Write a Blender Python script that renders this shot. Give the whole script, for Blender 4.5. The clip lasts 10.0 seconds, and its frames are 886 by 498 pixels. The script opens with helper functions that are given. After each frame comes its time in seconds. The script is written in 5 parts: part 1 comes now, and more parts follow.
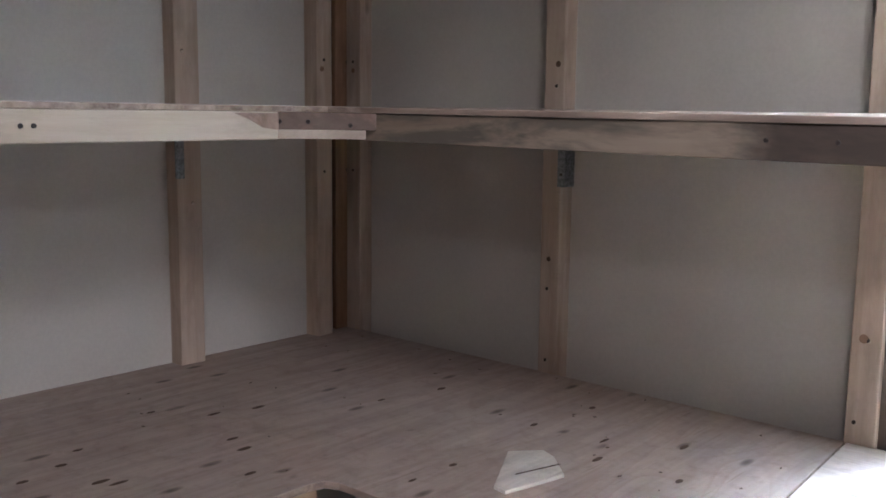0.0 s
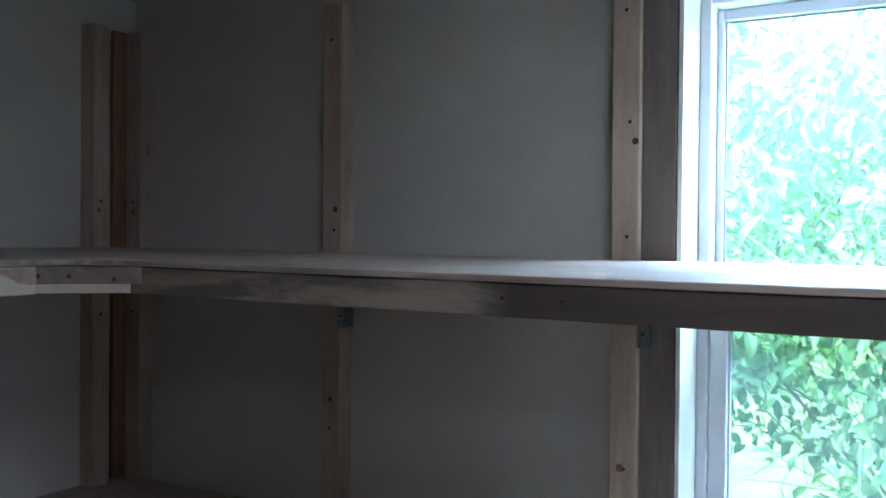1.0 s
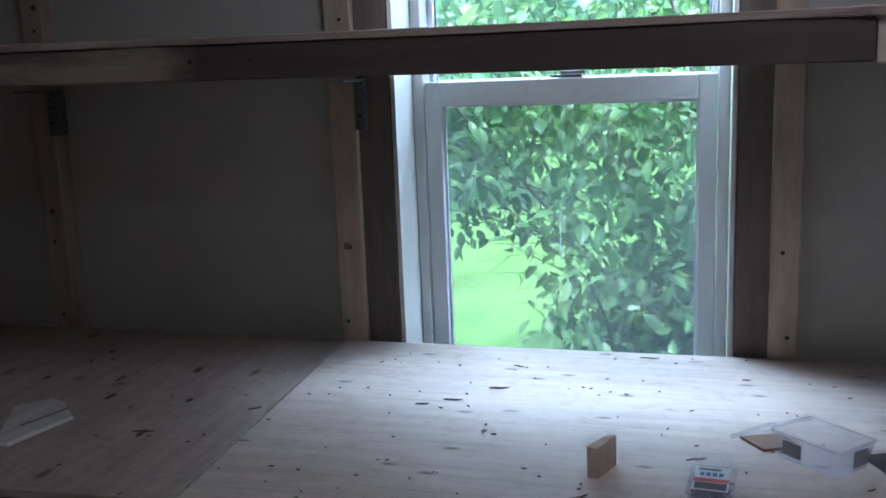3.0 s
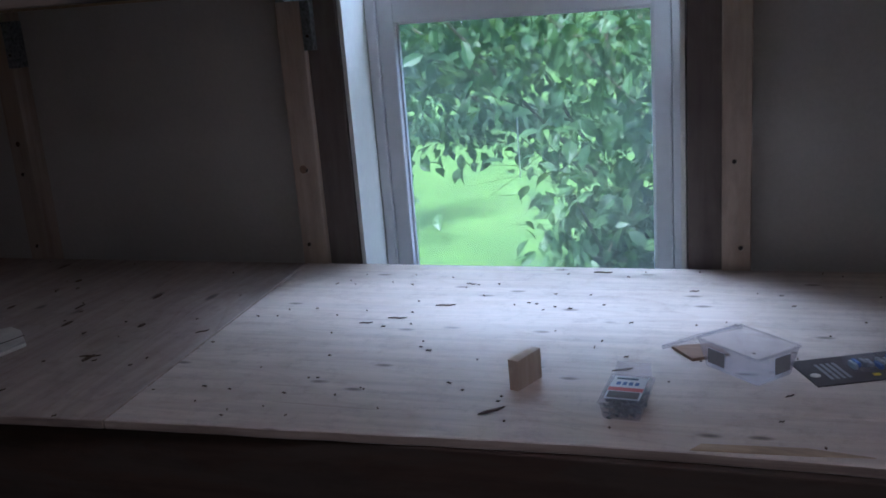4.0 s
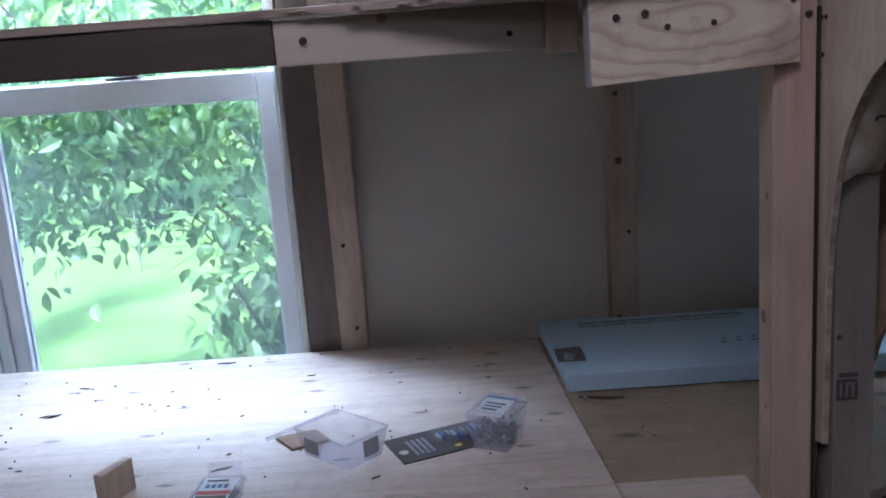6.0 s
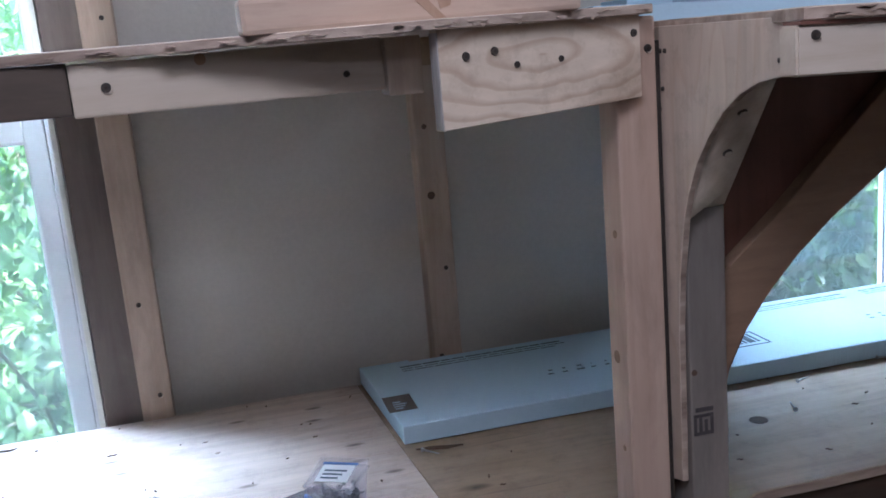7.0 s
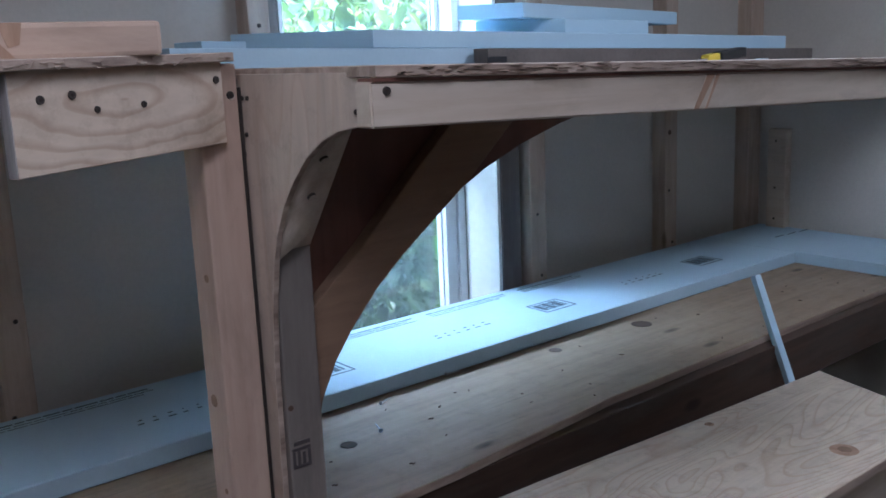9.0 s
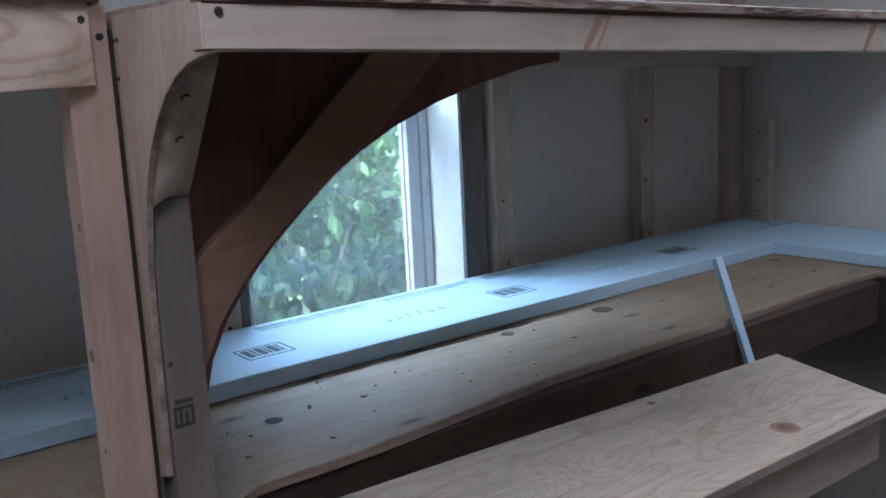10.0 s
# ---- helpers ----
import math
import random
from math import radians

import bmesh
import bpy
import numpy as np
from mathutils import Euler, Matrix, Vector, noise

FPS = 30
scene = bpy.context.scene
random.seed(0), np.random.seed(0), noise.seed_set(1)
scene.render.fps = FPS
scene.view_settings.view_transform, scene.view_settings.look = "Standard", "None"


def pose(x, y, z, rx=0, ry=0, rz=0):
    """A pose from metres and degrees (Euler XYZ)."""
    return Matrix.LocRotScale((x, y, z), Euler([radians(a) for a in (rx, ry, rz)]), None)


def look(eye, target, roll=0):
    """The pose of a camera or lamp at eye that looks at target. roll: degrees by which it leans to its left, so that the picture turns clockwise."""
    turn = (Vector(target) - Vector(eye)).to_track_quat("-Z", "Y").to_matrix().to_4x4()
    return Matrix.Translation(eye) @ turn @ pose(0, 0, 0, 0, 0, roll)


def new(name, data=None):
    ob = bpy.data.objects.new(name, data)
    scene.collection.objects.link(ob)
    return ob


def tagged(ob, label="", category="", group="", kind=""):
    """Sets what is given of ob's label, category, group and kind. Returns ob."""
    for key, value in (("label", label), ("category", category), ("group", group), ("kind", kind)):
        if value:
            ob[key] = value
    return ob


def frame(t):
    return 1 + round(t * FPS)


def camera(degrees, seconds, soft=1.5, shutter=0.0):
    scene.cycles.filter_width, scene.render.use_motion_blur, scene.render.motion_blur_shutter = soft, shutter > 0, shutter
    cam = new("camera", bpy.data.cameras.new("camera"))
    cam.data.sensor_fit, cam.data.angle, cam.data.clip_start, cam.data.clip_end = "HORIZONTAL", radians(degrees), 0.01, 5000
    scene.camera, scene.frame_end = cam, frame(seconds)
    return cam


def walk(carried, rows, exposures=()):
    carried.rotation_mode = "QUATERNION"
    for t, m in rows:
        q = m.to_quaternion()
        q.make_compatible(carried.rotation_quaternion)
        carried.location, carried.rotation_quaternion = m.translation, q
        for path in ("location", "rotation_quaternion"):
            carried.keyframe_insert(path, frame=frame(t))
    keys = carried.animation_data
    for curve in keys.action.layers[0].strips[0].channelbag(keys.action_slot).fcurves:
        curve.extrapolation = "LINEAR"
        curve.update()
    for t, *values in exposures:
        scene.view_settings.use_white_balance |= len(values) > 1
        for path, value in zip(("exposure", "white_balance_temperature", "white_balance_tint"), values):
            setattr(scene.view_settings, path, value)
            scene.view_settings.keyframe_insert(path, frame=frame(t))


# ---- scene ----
cam = camera(50.3, 10.0, soft=1.7)
PATH = [
    (0, (0.459, 0.129, 1.316), (-0.853, 1.612, 1.03), 0.7),
    (0.5, (0.492, 0.132, 1.346), (-0.701, 1.729, 1.181), 0.1),
    (1, (0.527, 0.132, 1.359), (-0.473, 1.864, 1.332), 0.5),
    (1.5, (0.552, 0.131, 1.358), (-0.289, 1.943, 1.274), 1.4),
    (2, (0.569, 0.13, 1.337), (-0.159, 1.978, 1.102), -0.7),
    (2.5, (0.582, 0.124, 1.309), (-0.064, 1.992, 1.001), -0.9),
    (3, (0.613, 0.128, 1.279), (0.066, 2.014, 0.897), -2.2),
    (3.2, (0.636, 0.139, 1.272), (0.122, 2.025, 0.852), -2.9),
    (4.3, (0.788, 0.175, 1.256), (0.144, 1.99, 0.719), -4.8),
    (4.5, (0.815, 0.175, 1.26), (0.195, 2.005, 0.743), -4.6),
    (5, (0.859, 0.166, 1.261), (0.494, 2.073, 0.784), -3.8),
    (5.5, (0.878, 0.171, 1.272), (0.697, 2.109, 0.812), -3.7),
    (6, (0.893, 0.197, 1.282), (0.871, 2.149, 0.845), -4.2),
    (6.2, (0.894, 0.212, 1.283), (0.984, 2.16, 0.841), -3.9),
    (7.3, (0.811, 0.317, 1.304), (1.384, 2.187, 0.886), -4.8),
    (7.5, (0.797, 0.327, 1.305), (1.454, 2.17, 0.889), -4.1),
    (8, (0.782, 0.326, 1.309), (1.751, 2.022, 0.882), -2.6),
    (8.5, (0.785, 0.311, 1.31), (1.936, 1.892, 0.888), -1.9),
    (9, (0.823, 0.285, 1.31), (2.069, 1.795, 0.898), -2.4),
    (9.5, (0.89, 0.255, 1.291), (2.135, 1.77, 0.893), -2.5),
    (10, (0.936, 0.22, 1.238), (2.141, 1.772, 0.864), -2.7),
]
walk(cam, [(t, look(eye, target, roll)) for t, eye, target, roll in PATH], exposures=[(0, 5.6, 5300, 15), (0.5, 5.45, 5200, 12), (1.0, 4.5, 4600, 5), (2.5, 3.55, 4800, 7), (4.5, 2.9, 4850, 20), (5.5, 3.42, 4950, 20), (6.0, 3.85, 4950, 17), (7.5, 4.8, 4900, 14), (9.0, 4.3, 4850, 13), (10, 4.35, 4950, 14)])

# ---------------------------------------------------------------- light
world = bpy.data.worlds.new("world")
scene.world = world
world.use_nodes = True
wn = world.node_tree
sky = wn.nodes.new("ShaderNodeTexSky")
sky.sky_type, sky.sun_disc = "NISHITA", False
sky.sun_elevation, sky.sun_rotation = radians(60), radians(160)
sky.air_density, sky.dust_density = 1.0, 2.5
wn.links.new(sky.outputs["Color"], wn.nodes["Background"].inputs["Color"])
wn.nodes["Background"].inputs["Strength"].default_value = 0.15
sun = new("sun", bpy.data.lights.new("sun", "SUN"))
sun.data.energy, sun.data.angle, sun.data.color = 4.8, radians(6), (1.0, 0.96, 0.9)
sun.matrix_basis = look((-0.6, -0.2, 7), (0.6, 3.2, 0.6))


def area_lamp(name, eye, target, width, height, watts, color):
    lamp = bpy.data.lights.new(name, "AREA")
    lamp.shape, lamp.size, lamp.size_y, lamp.energy, lamp.color = "RECTANGLE", width, height, watts, color
    ob = new(name, lamp)
    ob.matrix_basis = look(eye, target)
    return ob


# overhead fill lamps, set in unseen roof hatches that are added to hold them
FILL_HATCH = (0.54, 1.04, 0.16, 0.56)
FILL_HATCH_2 = (1.95, 2.45, 0.38, 0.78)
FILL_HATCH_3 = (0.70, 1.30, -0.95, -0.55)
area_lamp("hatch_daylight", (2.20, 0.58, 1.93), (2.20, 0.58, 0.0), 0.46, 0.36, 0.38, (1.0, 0.95, 0.89))
area_lamp("hatch_daylight", (1.00, -0.75, 1.93), (1.00, -0.75, 0.0), 0.56, 0.36, 0.30, (1.0, 0.90, 0.82))
area_lamp("hatch_daylight", (0.79, 0.36, 1.93), (0.79, 0.36, 0.0), 0.46, 0.36, 0.38, (1.0, 0.90, 0.83))
# lamps added to boost open-sky light above the shrubs, through the two window openings
area_lamp("window_daylight", (0.18, 2.25, 2.14), (0.64, 1.2, 0.8), 0.6, 0.5, 6.6, (0.85, 0.95, 1.0))
area_lamp("window_daylight", (1.876, 2.25, 2.12), (1.95, 1.35, 0.8), 0.62, 0.55, 2.2, (0.83, 0.95, 1.0))

# ---------------------------------------------------------------- materials


def material(name):
    m = bpy.data.materials.new(name)
    m.use_nodes = True
    return m, m.node_tree, m.node_tree.nodes["Principled BSDF"]


def add(nt, kind, **values):
    n = nt.nodes.new(kind)
    for key, value in values.items():
        n.inputs[key.replace("_", " ")].default_value = value
    return n


def ramp(nt, source, stops):
    r = nt.nodes.new("ShaderNodeValToRGB")
    while len(r.color_ramp.elements) < len(stops):
        r.color_ramp.elements.new(0.5)
    for e, (at, c) in zip(r.color_ramp.elements, stops):
        e.position, e.color = at, (*c, 1)
    nt.links.new(source, r.inputs["Fac"])
    return r.outputs["Color"]


def mix(nt, fac, a, b, how="MIX"):
    m = nt.nodes.new("ShaderNodeMix")
    m.data_type, m.blend_type = "RGBA", how
    for socket, value in ((m.inputs[0], fac), (m.inputs[6], a), (m.inputs[7], b)):
        if isinstance(value, (int, float)):
            socket.default_value = value
        elif isinstance(value, tuple):
            socket.default_value = (*value, 1)
        else:
            nt.links.new(value, socket)
    return m.outputs[2]


def place(nt, scale, warp=0.0, spread=0.0):
    """World-size coordinates, stretched by scale; spread moves each piece to its own part of the pattern."""
    tc = nt.nodes.new("ShaderNodeTexCoord")
    src = tc.outputs["Object"]
    if spread:
        info = nt.nodes.new("ShaderNodeObjectInfo")
        off = nt.nodes.new("ShaderNodeVectorMath")
        off.operation = "SCALE"
        off.inputs[0].default_value = (spread, spread * 1.7, spread * 0.6)
        nt.links.new(info.outputs["Random"], off.inputs["Scale"])
        plus = nt.nodes.new("ShaderNodeVectorMath")
        nt.links.new(src, plus.inputs[0])
        nt.links.new(off.outputs[0], plus.inputs[1])
        src = plus.outputs[0]
    mp = nt.nodes.new("ShaderNodeMapping")
    mp.inputs["Scale"].default_value = scale
    nt.links.new(src, mp.inputs["Vector"])
    return mp.outputs["Vector"]


def noise_at(nt, vec, scale, detail=4.0, rough=0.55, warp=0.0):
    n = add(nt, "ShaderNodeTexNoise", Scale=scale, Detail=detail, Roughness=rough, Distortion=warp)
    nt.links.new(vec, n.inputs["Vector"])
    return n.outputs["Fac"]


def bump(nt, bsdf, height, strength, distance=0.002):
    b = add(nt, "ShaderNodeBump", Strength=strength, Distance=distance)
    nt.links.new(height, b.inputs["Height"])
    nt.links.new(b.outputs["Normal"], bsdf.inputs["Normal"])


ALONG = {"X": (0.06, 1, 1), "Y": (1, 0.06, 1), "Z": (1, 1, 0.06)}


def lumber(name, light, dark, along, knots=True, stain=0.0, stain_color=(0.08, 0.075, 0.06)):
    """Sawn softwood with its grain along one axis, knots and handling marks."""
    m, nt, bsdf = material(name)
    grain = noise_at(nt, place(nt, ALONG[along], spread=7.0), 55, 5, 0.6, 0.4)
    broad = noise_at(nt, place(nt, ALONG[along], spread=5.0), 9, 3, 0.5, 0.8)
    color = ramp(nt, grain, [(0.3, dark), (0.62, light)])
    color = mix(nt, ramp(nt, broad, [(0.35, (0, 0, 0)), (0.7, (1, 1, 1))]), color, mix(nt, 0.35, color, dark), "MIX")
    if knots:
        v = add(nt, "ShaderNodeTexVoronoi", Scale=7.0, Randomness=1.0)
        sc = tuple(0.45 if s < 0.5 else 1.0 for s in ALONG[along])
        nt.links.new(place(nt, sc, spread=3.0), v.inputs["Vector"])
        ring = ramp(nt, v.outputs["Distance"], [(0.0, (1, 1, 1)), (0.045, (0.85, 0.85, 0.85)), (0.085, (0, 0, 0))])
        color = mix(nt, ring, color, tuple(c * 0.3 for c in dark))
    if stain:
        patch = noise_at(nt, place(nt, tuple(min(1, s * 4) for s in ALONG[along]), spread=9.0), 17, 5, 0.65, 0.5)
        color = mix(nt, ramp(nt, patch, [(0.45, (0, 0, 0)), (0.56, (stain, stain, stain))]), color, stain_color)
    grime = noise_at(nt, place(nt, tuple(min(1, s * 5) for s in ALONG[along]), spread=2.0), 24, 6, 0.7, 0.3)
    color = mix(nt, ramp(nt, grime, [(0.48, (0, 0, 0)), (0.72, (0.5, 0.5, 0.5))]), color, tuple(c * 0.5 for c in dark))
    dust = noise_at(nt, place(nt, (1, 1, 1)), 4, 3)
    color = mix(nt, 0.22, color, ramp(nt, dust, [(0.3, tuple(c * 0.7 for c in light)), (0.7, light)]))
    nt.links.new(color, bsdf.inputs["Base Color"])
    bsdf.inputs["Roughness"].default_value = 0.72
    bsdf.inputs["Specular IOR Level"].default_value = 0.3
    bump(nt, bsdf, grain, 0.25)
    return m


def plywood(name, light, dark, along="X", bold=0.5, spots=0.0, rings=13.0):
    """Rotary-cut sheet: wandering cathedral figure, pale ground, patches and knots."""
    m, nt, bsdf = material(name)
    sc = {"X": (0.28, 1, 1), "Y": (1, 0.28, 1), "Z": (1, 1, 0.28)}[along]
    base = noise_at(nt, place(nt, sc, spread=6.0), 5.5, 2, 0.45, 0.6)
    bands = nt.nodes.new("ShaderNodeMath")
    bands.operation = "MULTIPLY"
    bands.inputs[1].default_value = rings
    nt.links.new(base, bands.inputs[0])
    frac = nt.nodes.new("ShaderNodeMath")
    frac.operation = "FRACT"
    nt.links.new(bands.outputs[0], frac.inputs[0])
    line = ramp(nt, frac.outputs[0], [(0.0, (0, 0, 0)), (0.62, (0.15, 0.15, 0.15)), (0.88, (1, 1, 1)), (1.0, (0, 0, 0))])
    fine = noise_at(nt, place(nt, ALONG[along], spread=4.0), 60, 4, 0.6)
    ground = ramp(nt, fine, [(0.3, tuple(c * 0.76 for c in light)), (0.65, light)])
    strength = nt.nodes.new("ShaderNodeMath")
    strength.operation = "MULTIPLY"
    strength.inputs[1].default_value = bold
    nt.links.new(line, strength.inputs[0])
    color = mix(nt, strength.outputs[0], ground, dark)
    blotch = noise_at(nt, place(nt, (1, 1, 1)), 7, 4, 0.6)
    color = mix(nt, ramp(nt, blotch, [(0.42, (0, 0, 0)), (0.75, (0.45, 0.45, 0.45))]), color, mix(nt, 0.5, color, dark))
    scuff = noise_at(nt, place(nt, (1, 1, 1), spread=1.0), 38, 6, 0.72)
    color = mix(nt, ramp(nt, scuff, [(0.5, (0, 0, 0)), (0.74, (0.42, 0.42, 0.42))]), color, tuple(c * 0.55 for c in dark))
    check = noise_at(nt, place(nt, {"X": (0.045, 1, 1), "Y": (1, 0.045, 1), "Z": (1, 1, 0.045)}[along], spread=3.0), 90, 3, 0.6, 0.2)
    color = mix(nt, ramp(nt, check, [(0.65, (0, 0, 0)), (0.72, (0.42, 0.42, 0.42))]), color, tuple(c * 0.6 for c in dark))
    if spots:
        v = add(nt, "ShaderNodeTexVoronoi", Scale=spots, Randomness=1.0)
        v.voronoi_dimensions = "2D"
        nt.links.new(place(nt, tuple(0.38 if s < 0.5 else 1.0 for s in sc)), v.inputs["Vector"])
        keepers = ramp(nt, noise_at(nt, place(nt, (1, 1, 1)), 9, 2), [(0.41, (0, 0, 0)), (0.49, (1, 1, 1))])
        ring = ramp(nt, v.outputs["Distance"], [(0.0, (1, 1, 1)), (0.04, (0.7, 0.7, 0.7)), (0.08, (0, 0, 0))])
        color = mix(nt, mix(nt, 1.0, ring, keepers, "MULTIPLY"), color, tuple(c * 0.3 for c in dark))
    nt.links.new(color, bsdf.inputs["Base Color"])
    nt.links.new(ramp(nt, blotch, [(0.3, (0.5, 0.5, 0.5)), (0.7, (0.7, 0.7, 0.7))]), bsdf.inputs["Roughness"])
    bump(nt, bsdf, fine, 0.35, 0.0015)
    return m


def oval_plywood(name, light, dark, centre, radii):
    """A sheet whose veneer shows long ovals round one heart."""
    m, nt, bsdf = material(name)
    tc = nt.nodes.new("ShaderNodeTexCoord")
    mp = nt.nodes.new("ShaderNodeMapping")
    mp.inputs["Scale"].default_value = (1 / radii[0], 0, 1 / radii[1])
    mp.inputs["Location"].default_value = (-centre[0] / radii[0], 0, -centre[2] / radii[1])
    nt.links.new(tc.outputs["Object"], mp.inputs["Vector"])
    far = nt.nodes.new("ShaderNodeVectorMath")
    far.operation = "LENGTH"
    nt.links.new(mp.outputs[0], far.inputs[0])
    bend = noise_at(nt, place(nt, (0.5, 1, 1)), 26, 2, 0.5)
    plus = nt.nodes.new("ShaderNodeMath")
    plus.operation = "MULTIPLY_ADD"
    plus.inputs[1].default_value = 1.5
    nt.links.new(bend, plus.inputs[0])
    nt.links.new(far.outputs["Value"], plus.inputs[2])
    frac = nt.nodes.new("ShaderNodeMath")
    frac.operation = "FRACT"
    nt.links.new(plus.outputs[0], frac.inputs[0])
    line = ramp(nt, frac.outputs[0], [(0.0, (0.1, 0.1, 0.1)), (0.5, (0.0, 0.0, 0.0)), (0.84, (0.62, 0.62, 0.62)), (0.93, (0.5, 0.5, 0.5)), (1.0, (0.1, 0.1, 0.1))])
    fine = noise_at(nt, place(nt, ALONG["X"]), 60, 4, 0.6)
    color = mix(nt, line, ramp(nt, fine, [(0.3, tuple(c * 0.84 for c in light)), (0.65, light)]), dark)
    scuff = noise_at(nt, place(nt, (1, 1, 1)), 38, 6, 0.72)
    color = mix(nt, ramp(nt, scuff, [(0.5, (0, 0, 0)), (0.74, (0.4, 0.4, 0.4))]), color, tuple(c * 0.6 for c in dark))
    nt.links.new(color, bsdf.inputs["Base Color"])
    bsdf.inputs["Roughness"].default_value = 0.65
    bump(nt, bsdf, fine, 0.2, 0.0015)
    return m


def speckled(name, a, b, scale, rough=0.8, relief=0.15, fine=None, specular=0.4):
    m, nt, bsdf = material(name)
    vec = place(nt, (1, 1, 1))
    big, small = noise_at(nt, vec, scale, 4), noise_at(nt, vec, fine or scale * 14, 3, 0.6)
    color = mix(nt, 0.35, ramp(nt, big, [(0.3, a), (0.7, b)]), ramp(nt, small, [(0.35, a), (0.65, b)]))
    nt.links.new(color, bsdf.inputs["Base Color"])
    bsdf.inputs["Roughness"].default_value = rough
    bsdf.inputs["Specular IOR Level"].default_value = specular
    bump(nt, bsdf, small, relief, 0.001)
    return m


PINE_X = lumber("pine_along_x", (0.50, 0.36, 0.23), (0.36, 0.23, 0.13), "X", stain=0.5)
PINE_Y = lumber("pine_along_y", (0.50, 0.36, 0.23), (0.36, 0.23, 0.13), "Y")
PINE_Z = lumber("pine_upright", (0.55, 0.44, 0.345), (0.41, 0.30, 0.215), "Z")
PALE_X = lumber("pale_pine_along_x", (0.60, 0.51, 0.41), (0.48, 0.38, 0.28), "X")
PALE_Y = lumber("pale_pine_along_y", (0.60, 0.51, 0.41), (0.48, 0.38, 0.28), "Y")
PINK_Z = lumber("pink_fir_upright", (0.53, 0.385, 0.295), (0.39, 0.26, 0.19), "Z")
PINK_X = lumber("pink_fir_along_x", (0.58, 0.435, 0.335), (0.46, 0.32, 0.23), "X")
GREY_Z = lumber("weathered_lumber_upright", (0.27, 0.23, 0.195), (0.17, 0.14, 0.12), "Z", stain=0.3)
WEATHERED_X = lumber("weathered_lumber_along_x", (0.38, 0.30, 0.22), (0.25, 0.185, 0.13), "X", stain=0.9)
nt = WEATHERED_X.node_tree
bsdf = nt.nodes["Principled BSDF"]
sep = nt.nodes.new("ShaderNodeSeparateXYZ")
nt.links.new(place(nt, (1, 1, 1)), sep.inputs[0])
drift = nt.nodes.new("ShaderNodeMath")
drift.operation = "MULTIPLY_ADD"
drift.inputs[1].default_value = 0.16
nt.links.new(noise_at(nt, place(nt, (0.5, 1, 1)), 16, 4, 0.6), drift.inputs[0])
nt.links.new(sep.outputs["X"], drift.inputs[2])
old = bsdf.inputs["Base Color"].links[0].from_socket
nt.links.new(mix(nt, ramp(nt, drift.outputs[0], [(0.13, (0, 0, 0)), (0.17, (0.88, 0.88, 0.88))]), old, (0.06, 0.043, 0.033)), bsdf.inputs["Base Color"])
# brown-grey weathered wood, with the casing's shade put into its colour
CASING_Z = lumber("shaded_grey_casing", (0.20, 0.165, 0.14), (0.14, 0.11, 0.095), "Z", knots=False)
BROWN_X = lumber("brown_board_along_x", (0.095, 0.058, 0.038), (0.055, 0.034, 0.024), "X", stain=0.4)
BRACE_X = lumber("brown_brace", (0.30, 0.19, 0.12), (0.2, 0.12, 0.075), "X")
CORNER_Z = lumber("brown_corner_strip", (0.32, 0.19, 0.11), (0.2, 0.11, 0.06), "Z")
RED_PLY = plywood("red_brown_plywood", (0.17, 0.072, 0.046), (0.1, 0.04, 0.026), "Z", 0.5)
DECK_Y = plywood("deck_plywood_along_y", (0.45, 0.36, 0.30), (0.29, 0.205, 0.15), "Y", 0.35, spots=9.0)
DECK_X = plywood("deck_plywood_along_x", (0.60, 0.50, 0.42), (0.42, 0.31, 0.23), "X", 0.3, spots=14.0)
DECK_DULL = plywood("dull_deck_plywood", (0.35, 0.265, 0.175), (0.235, 0.165, 0.105), "X", 0.25, spots=8.0)
PLY_BOLD = plywood("bold_grain_plywood", (0.66, 0.565, 0.44), (0.42, 0.29, 0.18), "X", 0.55, rings=44.0)
WANE = lumber("waney_brown_face", (0.40, 0.28, 0.22), (0.22, 0.14, 0.10), "X", stain=0.6)
STREAK_WOOD = lumber("knot_streak_wood", (0.47, 0.31, 0.21), (0.30, 0.18, 0.11), "Z", knots=False)
PLY_OVAL = oval_plywood("oval_grain_plywood", (0.62, 0.50, 0.38), (0.36, 0.235, 0.15), (1.108, 1.012, 1.283), (0.042, 0.0118))
GREY_EDGE = lumber("grey_ply_edge", (0.46, 0.42, 0.39), (0.17, 0.14, 0.13), "Z", knots=False)
DECK_EDGE = lumber("dark_deck_edge", (0.22, 0.15, 0.10), (0.10, 0.065, 0.045), "X", knots=False)
PLY_GUSSET = plywood("gusset_plywood", (0.58, 0.47, 0.37), (0.44, 0.32, 0.23), "Z", 0.5, rings=18.0)
SCRAP = plywood("pale_offcut_plywood", (0.72, 0.66, 0.58), (0.55, 0.46, 0.36), "Y", 0.25)
PLY_SHELF = plywood("shelf_plywood", (0.58, 0.47, 0.38), (0.42, 0.31, 0.22), "X", 0.3, spots=3.0)
PLY_EDGE = lumber("plywood_edge", (0.54, 0.42, 0.33), (0.11, 0.065, 0.045), "X", knots=False)
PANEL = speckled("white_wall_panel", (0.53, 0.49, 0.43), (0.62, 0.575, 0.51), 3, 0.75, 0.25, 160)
UNSEEN_WALL = speckled("unseen_wall_dark", (0.13, 0.115, 0.1), (0.18, 0.16, 0.14), 2, 0.8)
CEILING = speckled("ceiling_panel", (0.40, 0.37, 0.33), (0.47, 0.44, 0.4), 3, 0.8)
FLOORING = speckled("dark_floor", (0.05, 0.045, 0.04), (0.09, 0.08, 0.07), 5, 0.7)
